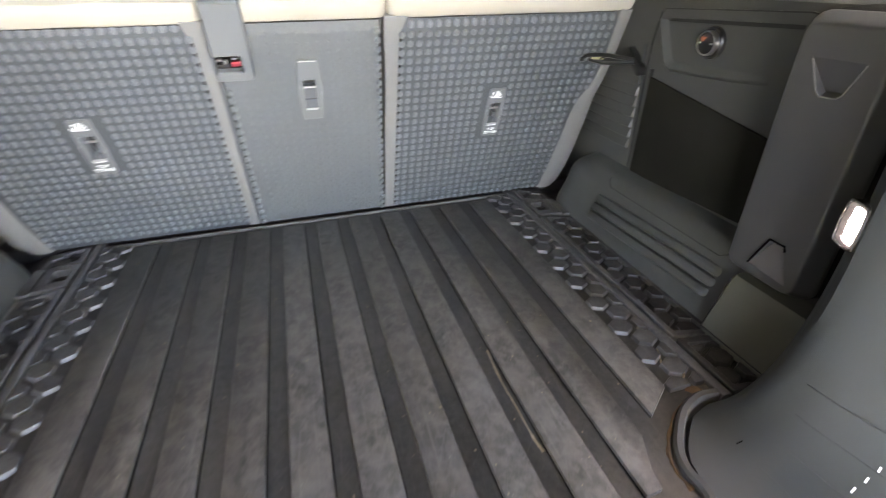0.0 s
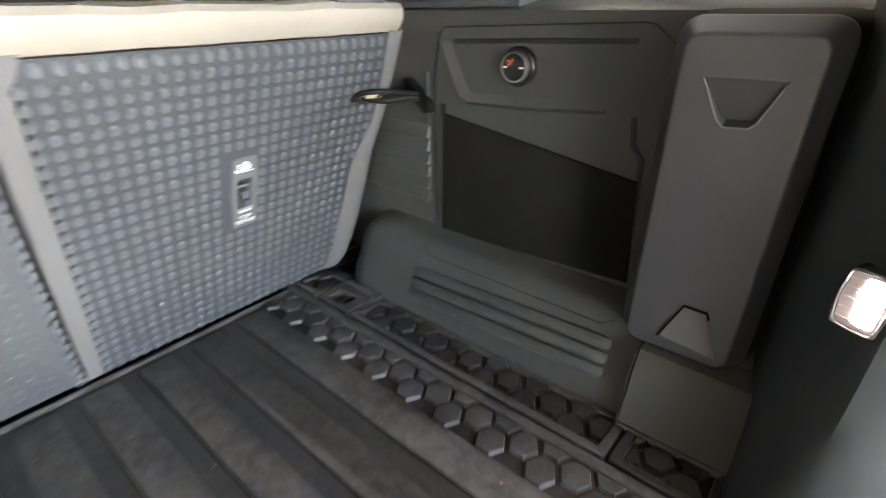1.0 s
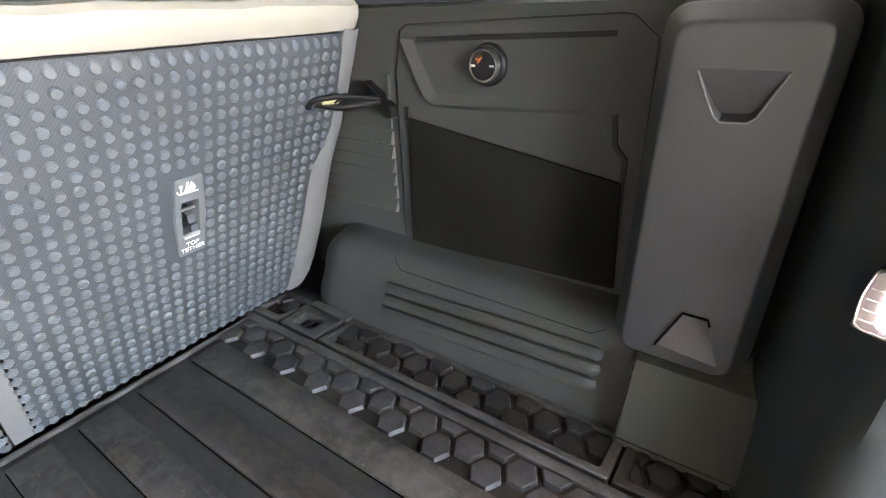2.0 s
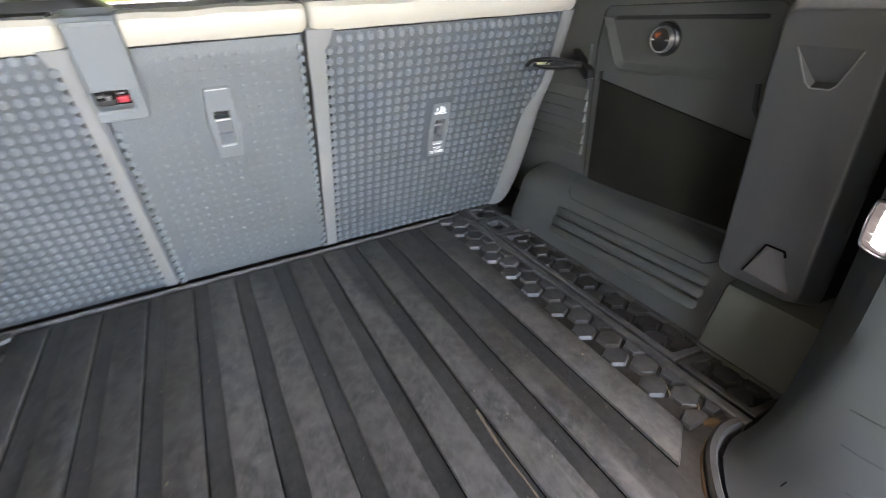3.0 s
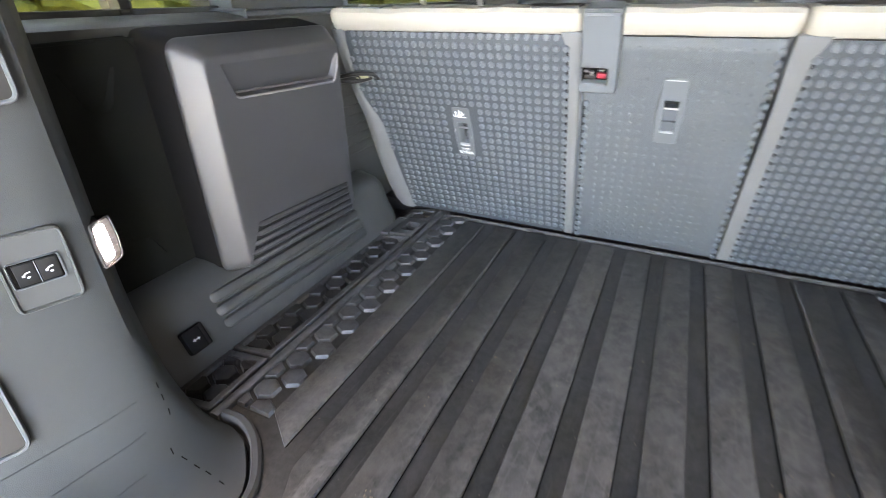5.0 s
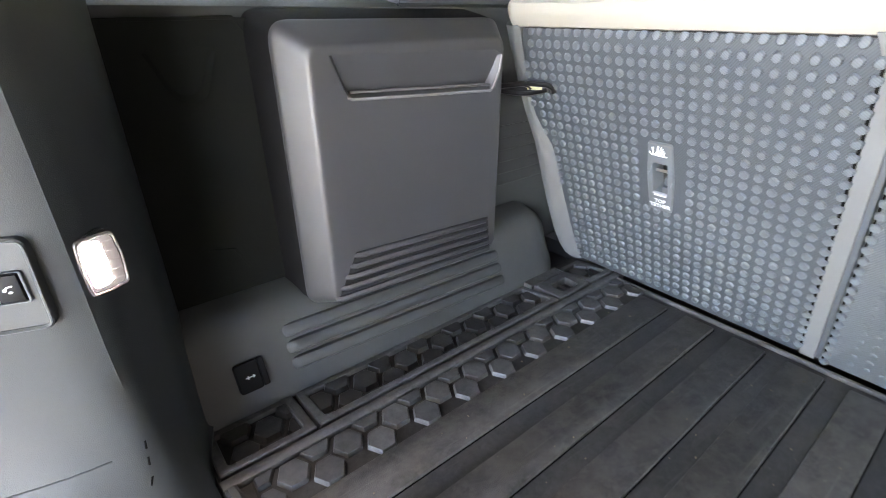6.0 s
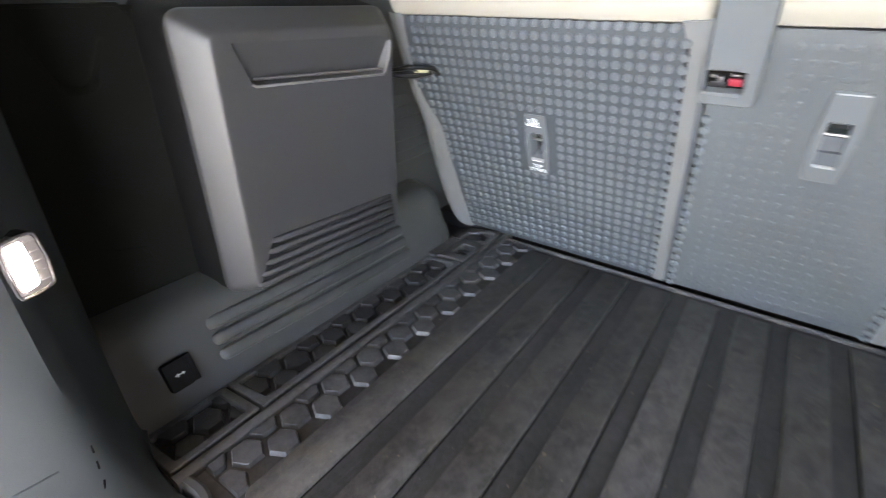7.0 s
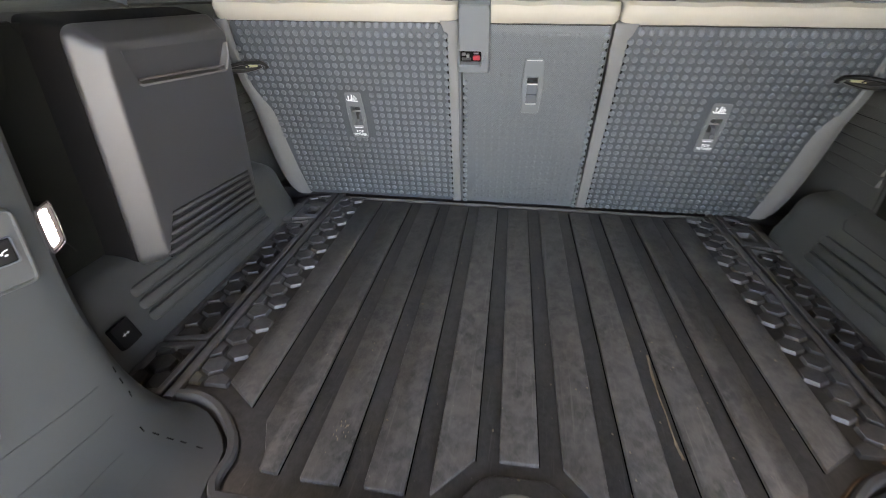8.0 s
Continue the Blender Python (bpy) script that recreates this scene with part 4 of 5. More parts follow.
        bm = prism([(ua - 0.0008, vi + 0.001), (ua + 0.0008, vi + 0.001), (ua + 0.0008, vi + 0.011), (ua - 0.0008, vi + 0.011)], 0.0074, 0.0081, m=SEAT, bm=bm)
        arc = [(ua + 0.005 * math.cos(a), vi + 0.006 + 0.005 * math.sin(a)) for a in [math.pi * (1 + k / 8) for k in range(9)]]
        bm = sweep([(*p, 0.0077) for p in arc], [(-0.0009, -0.0003), (-0.0009, 0.0004), (0.0009, 0.0004), (0.0009, -0.0003)], m=SEAT, bm=bm)
        bm = prism([(ua + 0.002 * math.cos(a), vi + 0.0125 + 0.002 * math.sin(a)) for a in [math.pi / 4 * k for k in range(8)]], 0.0074, 0.0081, m=SEAT, bm=bm)
        part("anchor_sign", bm, WHITE, bezel, "white child-seat anchor sign", smooth=0)


for which, label in (("left", "grey-blue studded seat back with a cream leather roll, folded up"), ("centre", "narrow grey-blue studded middle seat back with a cream roll"), ("right", "grey-blue studded seat back with a cream leather roll, folded up")):
    s = {"left": -1, "centre": 0, "right": 1}[which]
    uc = {"left": -0.40, "centre": 0.0, "right": 0.40}[which]
    seat = thing("rear_seat_back", (uc, 1.08, 0.0), label, "seat back", "rear seat backs")
    poly = seat_outline(which)
    if s:
        body = [(s * u, v) for u, v in ((0.157, 0.012), (0.61, 0.012), (0.64, 0.2), (0.655, 0.36), (0.66, 0.50), (0.157, 0.50))]
        hole = (uc - 0.0235, uc + 0.0235, 0.213, 0.338)
    else:
        body = [(-0.149, 0.012), (0.149, 0.012), (0.149, 0.50), (-0.149, 0.50)]
        hole = (-0.0245, 0.0245, 0.300, 0.428)
    part("back_shell", prism(body, -0.11, -0.027, m=SEAT), SEAT_TRIM, seat)
    ua, va, vb = (uc - 0.0005 * s, 0.247, 0.302) if s else (0.003, 0.324, 0.388)
    cut = [(ua - 0.0125, va - 0.001), (ua + 0.0125, va - 0.001), (ua + 0.0125, vb + 0.001), (ua - 0.0125, vb + 0.001)]
    skin = holed_plate(rounded(poly, 0.008, 3), [cut], -0.027, 0.004, Matrix.Identity(4))
    for v in (0.468, 0.475, 0.482, 0.489):
        bmesh.ops.bisect_plane(skin, geom=skin.verts[:] + skin.edges[:] + skin.faces[:], plane_co=(0, v, 0), plane_no=(0, 1, 0))
    for vert in skin.verts:
        vert.co = Vector(bend(vert.co))
    skin.transform(SEAT)
    part("back_panel", skin, SEAT_BASE if s else CENTRE_BASE, seat, "blue-grey vinyl panel")
    holes = [hole] + ([(-0.19, -0.085, 0.385, 0.6)] if s == 0 else [])
    if s:
        start, pitch, edge_u = ((0.4637, 0.4655), (0.0178, 0.0178), 0.1800) if s > 0 else ((-0.5998, 0.4722), (0.0175, 0.0176), -0.1798)
        part("studs", dots(stud_grid(poly, holes, start, pitch, 0.0045, 0.0045), 0.0065, 0.0043, 0.0034), SEAT_DOT, seat, "raised round studs", kind="stuff")
        edges = [[(edge_u, start[1] + pitch[1] * j) for j in range(-25, 1)]]
    else:
        start, pitch = (0.1335, 0.4405), (0.0178, 0.0176)
        part("studs", dots(stud_grid(poly, holes, start, pitch, 0.0060, 0.018), 0.0042, 0.0009, 0.0039), CENTRE_DOT, seat, "low raised studs", kind="stuff")
        edges = [[(0.1375 + 0.0105 * (1 - (start[1] + pitch[1] * j) / TOP) - 0.003, start[1] + pitch[1] * j) for j in range(-24, 3)], [(-0.1395 - 0.005 * (1 - (start[1] + pitch[1] * j) / TOP), start[1] + pitch[1] * j) for j in range(-24, -3)]]
    for spots in edges:
        part("edge_studs", dots(spots, 0.0066, 0.0046, 0.0034), SEAT_DOT, seat, "pale studs along the wrapped edge", kind="stuff")
        side = 1 if (s < 0 or (s == 0 and spots[0][0] > 0)) else -1
        line = [(spots[0][0] + side * 0.0028, spots[0][1] - 0.006, 0.0042), (spots[-1][0] + side * 0.0028, spots[-1][1] + 0.004, 0.0042)]
        part("edge_gap", sweep(line, [(-0.0015, -0.003), (-0.0015, 0.0011), (0.0015, 0.0011), (0.0015, -0.003)], m=SEAT, up=(0, 0, 1)), SLIT_BLACK, seat, "dark gap along the wrapped edge")
    tether(seat, ua, s != 0)
    us = [p[0] for p in poly]
    part("top_seam", sweep([(min(us) + 0.012, 0.4935, -0.0035), (max(us) - 0.012, 0.4935, -0.0035)], disc_profile(0.0016, 6), m=SEAT, up=(0, 0, 1)), CHARCOAL, seat, "dark seam under the roll")
    if s:
        # cloth strip on the inner side, bolster on the outer side
        strip = [(s * u, v) for u, v in ((0.1525, 0.010), (0.177, 0.010), (0.1755, 0.40), (0.179, 0.470), (0.190, TOP + 0.004), (0.146, TOP + 0.004), (0.146, 0.45), (0.1495, 0.40))]
        if s < 0:
            strip[0], strip[-1], strip[-2] = (-0.1575, 0.010), (-0.1555, 0.40), (-0.1530, 0.45)
            part("side_strip", prism([(-0.1500, 0.010), (-0.1580, 0.010), (-0.1565, 0.402), (-0.1485, 0.402)], -0.020, -0.0015, 0.0015, 2, SEAT), POST_BLUE, seat, "darker cloth at the gap")
        part("inner_strip", prism(strip, -0.010, 0.0035, 0.002, 2, SEAT), SEAT_TRIM, seat, "light grey cloth strip")
        rows = []
        for u0, u1, v in ((0.585, 0.640, 0.008), (0.590, 0.655, 0.03), (0.595, 0.664, 0.07), (0.600, 0.668, 0.13), (0.605, 0.669, 0.20), (0.607, 0.668, 0.25), (0.612, 0.667, 0.283), (0.627, 0.668, 0.315), (0.639, 0.670, 0.347), (0.642, 0.673, 0.40), (0.640, 0.675, 0.46), (0.638, 0.675, 0.500)):
            w = u1 - u0
            rows.append([(s * u0, v, -0.01), (s * u0, v, 0.001), (s * (u0 + w * 0.15), v, 0.0055), (s * (u0 + w * 0.45), v, 0.0065), (s * (u0 + w * 0.75), v, 0.002), (s * (u0 + w * 0.93), v, -0.009), (s * u1, v, -0.026), (s * u1, v, -0.06), (s * u1, v, -0.10)])
        part("side_bolster", loft(rows, m=SEAT), SEAT_TRIM, seat, "grey cloth side bolster")
        roll(*((0.153, 0.668) if s > 0 else (-0.662, -0.153)), "top_roll", seat)
    else:
        roll(-0.151, 0.151, "top_roll", seat)
        # belt guide box over the left gap
        guide = rounded([(-0.153, 0.403), (-0.090, 0.403), (-0.0885, 0.455), (-0.0905, 0.540), (-0.1495, 0.540), (-0.1515, 0.45)], 0.006, 3)
        gi = rounded([(-0.149, 0.420), (-0.127, 0.420), (-0.106, 0.420), (-0.106, 0.449), (-0.127, 0.449), (-0.149, 0.449)], 0.003, 3)
        bez = part("belt_guide", ring_plate(guide, gi, -0.02, 0.024, SEAT, 0.003, 0.0), GREY_PART, seat, "grey plastic belt guide housing")
        part("guide_recess", box(-0.1505, -0.104, 0.416, 0.4515, 0.0042, 0.0068, m=SEAT), SLIT_BLACK, bez)
        part("guide_top", loft([[(u, 0.524, 0.019), (u, 0.5385, 0.021), (u, 0.5425, 0.012), (u, 0.538, -0.010), (u, 0.518, -0.066), (u, 0.500, -0.066)] for u in (-0.150, -0.1485, -0.0925, -0.091)], True, True, SEAT), GREY_PART, bez)
        RED = material("red_plastic", (0.22, 0.016, 0.028), 0.4, bump=0)
        part("belt_button", box(-0.1235, -0.1085, 0.425, 0.4345, 0.0065, 0.013, 0.002, m=SEAT), RED, bez, "red release marker")
        for u, v, w, h in ((-0.142, 0.437, 0.004, 0.0022), (-0.1335, 0.4335, 0.003, 0.0035), (-0.117, 0.4395, 0.005, 0.0016)):
            part("belt_tongue", box(u - w, u + w, v - h, v + h, 0.0065, 0.0125, 0.001, m=SEAT), DULL_STEEL, bez, "glinting steel tongue edge")
        part("belt_slot", box(-0.146, -0.127, 0.421, 0.430, 0.0065, 0.011, 0.002, m=SEAT), SLOT_DARK, bez, "dark metal belt tongue")
    # head restraints above the roll
    for uh in ((s * 0.42,) if s else ()):
        for d in (-0.06, 0.06):
            part("headrest_post", sweep([(uh + d, 0.50, -0.07), (uh + d, 0.68, -0.075)], disc_profile(0.006), m=SEAT, up=(0, 0, 1)), STEEL, seat, "chrome post")
        part("headrest", box(uh - 0.13, uh + 0.13, 0.66, 0.84, -0.12, -0.02, 0.03, 4, SEAT), CHARCOAL, seat, "dark padded head restraint")
    if s:
        for u0, u1, name, mat in ((0.545, 0.632, "release_plate", GREY_PART), (0.165, 0.245, "headrest_plate", SLOT_DARK)):
            sheet = [[(s * u, 0.530, -0.012), (s * u, 0.5365, -0.013), (s * u, 0.5215, -0.060), (s * u, 0.512, -0.062)] for u in (u0, u0 + 0.002, u1 - 0.002, u1)]
            part(name, loft(sheet, True, True, SEAT), mat, seat, "blue-grey release bezel" if mat is GREY_PART else "dark plate on the roll")
        part("release_loop", sweep([(s * 0.575, 0.530, -0.025), (s * 0.575, 0.5345, -0.025), (s * 0.600, 0.5345, -0.025), (s * 0.600, 0.530, -0.025)], disc_profile(0.0022, 6), m=SEAT, up=(0, 0, 1)), STEEL, seat, "small chrome release loop")

# ---- storage covers ----
def cover(s, face, shoulder, wall, x_face, x_shoulder, grip, depth, pocket=()):
    """A bevelled box standing proud of the side lining; each outline is (near y, far y, low z, high z)."""
    def ring(x, o, r):
        a, b, c, d = o
        return [(s * x, y, z) for y, z in rounded([(a, c), (b, c), (b, d), (a, d)], r, 6)]

    def mid(t, grow):
        return [f + (g - f) * t + grow * k for f, g, k in zip(face, shoulder, (-1, 1, -1, 1))]
    dx = x_shoulder - x_face
    rings = [ring(0.74, wall, 0.03), ring(0.703, wall, 0.03), ring(x_shoulder + 0.012, [w + (g - w) * 0.75 for w, g in zip(wall, shoulder)], 0.028),
             ring(x_shoulder + 0.003, mid(1.0, 0.0), 0.026), ring(x_shoulder - 0.001, mid(0.97, 0.0), 0.025), ring(x_shoulder - 0.004, mid(0.90, 0.0), 0.024),
             ring(x_face + dx * 0.14, mid(0.14, 0.001), 0.020), ring(x_face + dx * 0.05, mid(0.06, 0.0008), 0.018), ring(x_face + dx * 0.012, mid(0.0, 0.0), 0.017), ring(x_face, mid(-0.12, 0.0), 0.016)]
    # side behind the shoulder, split off so that its shade can be coloured in
    skirt = loft(rings[:3] + [ring(x_shoulder + 0.0045, mid(1.0, -0.0004), 0.026)], True)
    bm = loft(rings[3:], True)
    # the face, with the grip sunk into it: level at its top, deepest at its lower edge
    own = bmesh.new()
    for o in [rings[-1], [(s * x_face, y, z) for y, z in grip]] + ([[(s * x_face, y, z) for y, z in pocket]] if pocket else []):
        vs = [own.verts.new(p) for p in o]
        for k in range(len(vs)):
            own.edges.new((vs[k - 1], vs[k]))
    bmesh.ops.triangle_fill(own, edges=own.edges[:], use_beauty=True, normal=(1, 0, 0))
    join(bm, own)
    top_z, low_z = max(z for y, z in grip), min(z for y, z in grip)
    cy = sum(y for y, z in grip) / len(grip)
    rim = [(s * x_face, y, z) for y, z in grip]
    sunk = [(s * (x_face + depth * min(1.0, (top_z - z) / (top_z - low_z) * 1.15)), y + (cy - y) * 0.02 - (0.005 if y - cy > 0.08 and z < top_z - 0.008 else 0.0), z + (0.006 if z < (top_z + low_z) / 2 else 0.0)) for y, z in grip]
    join(bm, loft([rim, sunk], True))
    if pocket:
        join(bm, loft([[(s * x_face, y, z) for y, z in pocket], [(s * (x_face + 0.020), y, z) for y, z in pocket]], True))
    own = bmesh.new()
    own.faces.new([own.verts.new(p) for p in sunk])
    bmesh.ops.triangulate(own, faces=own.faces[:])
    join(bm, own)
    bmesh.ops.remove_doubles(bm, verts=bm.verts, dist=1e-6)
    return bm, skirt


# cover plastic made lighter and pinker, as where it catches the light
LIT_GREY = material("flap_plastic", (0.090, 0.084, 0.086), 0.45, grain=1600, bump=0.2, vary=0.05)
# pale tone that paints the highlights along the grip and notch edges
GLINT_EDGE = material("worn_edge", (0.16, 0.155, 0.155), 0.4, grain=1600, bump=0.1, vary=0.2)
# near black: carries the shade on the covers' sides; also the socket's colour
MATTE_BLACK = material("skirt_plastic", (0.008, 0.008, 0.0082), 0.7, grain=1600, bump=0.2, vary=0.1, spec=0.15)


def side_frame(s, x):
    """A plane facing the inside of the load bay: u runs forward (y), v up, w inward."""
    return Matrix(((0, 0, -s, s * x), (1, 0, 0, 0), (0, 1, 0, 0), (0, 0, 0, 1)))


left_cover = thing("storage_cover", (-0.66, 0.64, 0.09), "large dark grey plastic side cover with vents, on the lining", "cover")
shell, skirt = cover(-1, (0.507, 0.818, 0.103, 0.446), (0.476, 0.838, 0.094, 0.474), (0.4635, 0.842, 0.084, 0.486), 0.611, 0.645, [(0.531, 0.436), (0.550, 0.390), (0.556, 0.384), (0.795, 0.374), (0.801, 0.378), (0.812, 0.402), (0.816, 0.424), (0.800, 0.432)], 0.012)
part("shell", shell, PLASTIC_COVER, left_cover)
part("skirt", skirt, MATTE_BLACK, left_cover, "cover side behind the shoulder, its shade put into a black colour")
F = side_frame(-1, 0.611)
# dark sheet on the face, in place of shaded depth between the slats
part("vent_well", prism([(0.543, 0.176), (0.508, 0.108), (0.511, 0.102), (0.808, 0.094), (0.800, 0.164)], -0.004, 0.0007, m=F), CHARCOAL, left_cover, "dark backing plate painting the shade between the slats")
for k in range(5):
    t = k / 4
    a = (0.541 - 0.034 * t, 0.170 - 0.060 * t)
    b = (0.797 + 0.010 * t, 0.158 - 0.058 * t)
    bar = [(-0.006, -0.006), (-0.0045, 0.003), (0.0, 0.0055), (0.0035, 0.003), (0.0045, -0.006)]
    vent = sweep([F @ Vector((a[0], a[1], -0.004)), F @ Vector((a[0] + 0.008, a[1], 0.001)), F @ Vector((b[0] - 0.005, b[1], 0.001)), F @ Vector((b[0], b[1], -0.004))], bar, up=(1, 0, 0))
    part("vent_slat", vent, PLASTIC_COVER, left_cover, "raised vent slat")

bead = [(0.0021 * math.cos(t), 0.0017 * math.sin(t)) for t in [math.pi / 4 * k for k in range(8)]]
# two beads lighter than the cover, in place of glints on the grip
part("grip_edge", sweep([F @ Vector((y, z, 0.0004)) for y, z in ((0.551, 0.3875), (0.557, 0.384), (0.795, 0.374), (0.801, 0.378), (0.812, 0.402), (0.816, 0.424))], bead, up=(1, 0, 0)), GLINT_EDGE, left_cover, "pale bead painting the highlight on the lower grip edge")
part("grip_edge", sweep([F @ Vector((y, z, -0.0035)) for y, z in ((0.556, 0.3925), (0.796, 0.3825))], bead, up=(1, 0, 0)), LIT_GREY, left_cover, "grey bead painting the highlight on the inner grip edge")

FLAP = rounded([(0.410, 0.138), (0.390, 0.187), (0.368, 0.187), (0.347, 0.133)], 0.003, 2)
right_cover = thing("storage_cover", (0.66, 0.39, 0.11), "tall narrow dark grey plastic side cover with a moulded notch", "cover")
shell, skirt = cover(1, (0.337, 0.447, 0.122, 0.470), (0.320, 0.464, 0.112, 0.486), (0.308, 0.472, 0.114, 0.490), 0.606, 0.634, [(0.426, 0.434), (0.406, 0.395), (0.400, 0.390), (0.379, 0.391), (0.373, 0.396), (0.357, 0.434)], 0.009, FLAP)
part("shell", shell, PLASTIC_COVER, right_cover)
part("skirt", skirt, MATTE_BLACK, right_cover, "cover side behind the shoulder, its shade put into a black colour")
G = side_frame(1, 0.606)
fine_bead = [(0.0011 * math.cos(t), 0.0010 * math.sin(t)) for t in [math.pi / 4 * k for k in range(8)]]
# highlight round the notch, painted as a thin pale bead
part("notch_edge", sweep([G @ Vector((y, z, 0.0004)) for y, z in ((0.425, 0.432), (0.406, 0.395), (0.400, 0.390), (0.379, 0.391), (0.373, 0.396), (0.358, 0.432))], fine_bead, up=(1, 0, 0)), GLINT_EDGE, right_cover, "pale bead painting the highlight on the notch edge")
part("flap", prism([(y, z) for y, z in FLAP], -0.030, 0.0, m=G @ Matrix(((1, 0, 0, 0), (0, 1, 0, 0), (0, -0.30, 1, 0.0405), (0, 0, 0, 1)))), LIT_GREY, right_cover, "sloping release flap, its colour lightened for the light it catches")

# black strip on the face that paints the shaded gap round the flap
part("flap_gap", sweep([G @ Vector((y, z, 0.0)) for y, z in ((0.4115, 0.138), (0.3910, 0.1885), (0.3670, 0.1885), (0.3640, 0.181))], [(-0.0010, -0.003), (-0.0010, 0.0009), (0.0010, 0.0009), (0.0010, -0.003)], up=(1, 0, 0)), SLIT_BLACK, right_cover)

# ---- right side panel with dial and pocket ----
W = side_frame(1, 0.704)
panel = thing("access_panel", (0.70, 0.65, 0.12), "dark grey access panel with a recessed band, on the side lining", "panel")
edge = [(0.848, 0.118), (0.846, 0.40), (0.834, 0.458), (0.822, 0.466), (0.520, 0.476), (0.508, 0.474), (0.480, 0.452), (0.476, 0.30)]
groove = [(-0.0012, -0.002), (-0.0012, 0.0008), (0.0012, 0.0008), (0.0012, -0.002)]
part("panel_gap", sweep([W @ Vector((y, z, 0.0)) for y, z in edge], groove, up=(1, 0, 0)), CHARCOAL, panel)
part("top_slot", prism(rounded([(0.525, 0.4525), (0.525, 0.4590), (0.806, 0.4500), (0.806, 0.4435)], 0.002, 2), -0.002, 0.0012, 0.0005, 1, W), CHARCOAL, panel)
rows = []
for (yi, zi), (yo, zo), h in (((0.811, 0.446), (0.829, 0.448), 0.0085), ((0.792, 0.409), (0.808, 0.403), 0.0085), ((0.777, 0.380), (0.790, 0.368), 0.0085), ((0.770, 0.374), (0.776, 0.3605), 0.008), ((0.700, 0.3765), (0.702, 0.3625), 0.0065), ((0.620, 0.380), (0.620, 0.367), 0.004), ((0.556, 0.383), (0.554, 0.372), 0.0006)):
    out = Vector((yo - yi, zo - zi)).normalized() * 0.004
    rows.append([W @ Vector(p) for p in ((yi, zi, 0.0002), (yi + (yo - yi) * 0.25, zi + (zo - zi) * 0.25, h * 0.12), (yo - out.x * 0.6, zo - out.y * 0.6, h * 0.92), (yo, zo, h), (yo + out.x * 0.6, zo + out.y * 0.6, h * 0.8), (yo + out.x * 1.6, zo + out.y * 1.6, -0.0005))])
part("band_rim", loft(rows), PLASTIC, panel, "sloping moulded rim")
pocket = thing("storage_pocket", (0.70, 0.66, 0.12), "black carpet pocket with a slanting top edge on the side lining", "pocket")
part("pocket_front", prism([(0.832, 0.122), (0.826, 0.336), (0.496, 0.286), (0.486, 0.137)], 0.001, 0.006, 0.002, 2, W), NETTING, pocket)
for pts in (((0.515, 0.368), (0.511, 0.332), (0.497, 0.316), (0.492, 0.20)), ((0.828, 0.352), (0.828, 0.332))):
    part("pocket_slot", sweep([W @ Vector((y, z, 0.001)) for y, z in pts], [(-0.003, -0.003), (-0.003, 0.002), (0.003, 0.002), (0.003, -0.003)], up=(1, 0, 0)), CHARCOAL, pocket)

dial = thing("rotary_dial", (0.70, 0.688, 0.419), "black rotary dial with a chrome ring and orange marks", "dial")


def turned(profile, m, n=32):
    """A round part: profile of (radius, height)."""
    rows = [[(r * math.cos(2 * math.pi * i / n), r * math.sin(2 * math.pi * i / n), h) for i in range(n)] for r, h in profile]
    bm = loft(rows, True, True)
    bm.transform(m)
    return bm


D = W @ Matrix.Translation((0.6865, 0.4175, 0.0)) @ Matrix.Diagonal((0.80, 0.80, 1.0, 1.0))
part("dial_base", turned([(0.034, -0.002), (0.034, 0.006), (0.031, 0.009), (0.0255, 0.009)], D), CHARCOAL, dial)
part("dial_ring", turned([(0.0262, 0.006), (0.0262, 0.016), (0.0252, 0.0185), (0.0232, 0.0180), (0.0222, 0.015)], D), STEEL, dial, "chrome ring")
part("dial_face", turned([(0.0222, 0.012), (0.0222, 0.0175), (0.021, 0.018)], D), CHARCOAL, dial)
ORANGE = lit("orange_mark", (1.0, 0.22, 0.03), 0.03, 0.05)
marks = None
for k, (u, v) in enumerate(((0.006, 0.009), (0.009, 0.005), (0.011, 0.010), (0.002, 0.012))):
    marks = box(u - 0.0010, u + 0.0010, v - 0.0010, v + 0.0010, 0.0178, 0.0186, m=D, bm=marks)
part("dial_marks", marks, ORANGE, dial, "small orange marks")
part("dial_pointer", box(-0.021, -0.013, -0.0015, 0.0015, 0.0178, 0.0192, m=D), WHITE, dial, "pale pointer")
part("dial_pointer", box(0.014, 0.021, -0.0015, 0.0015, 0.0178, 0.0192, m=D), WHITE, dial, "pale pointer")

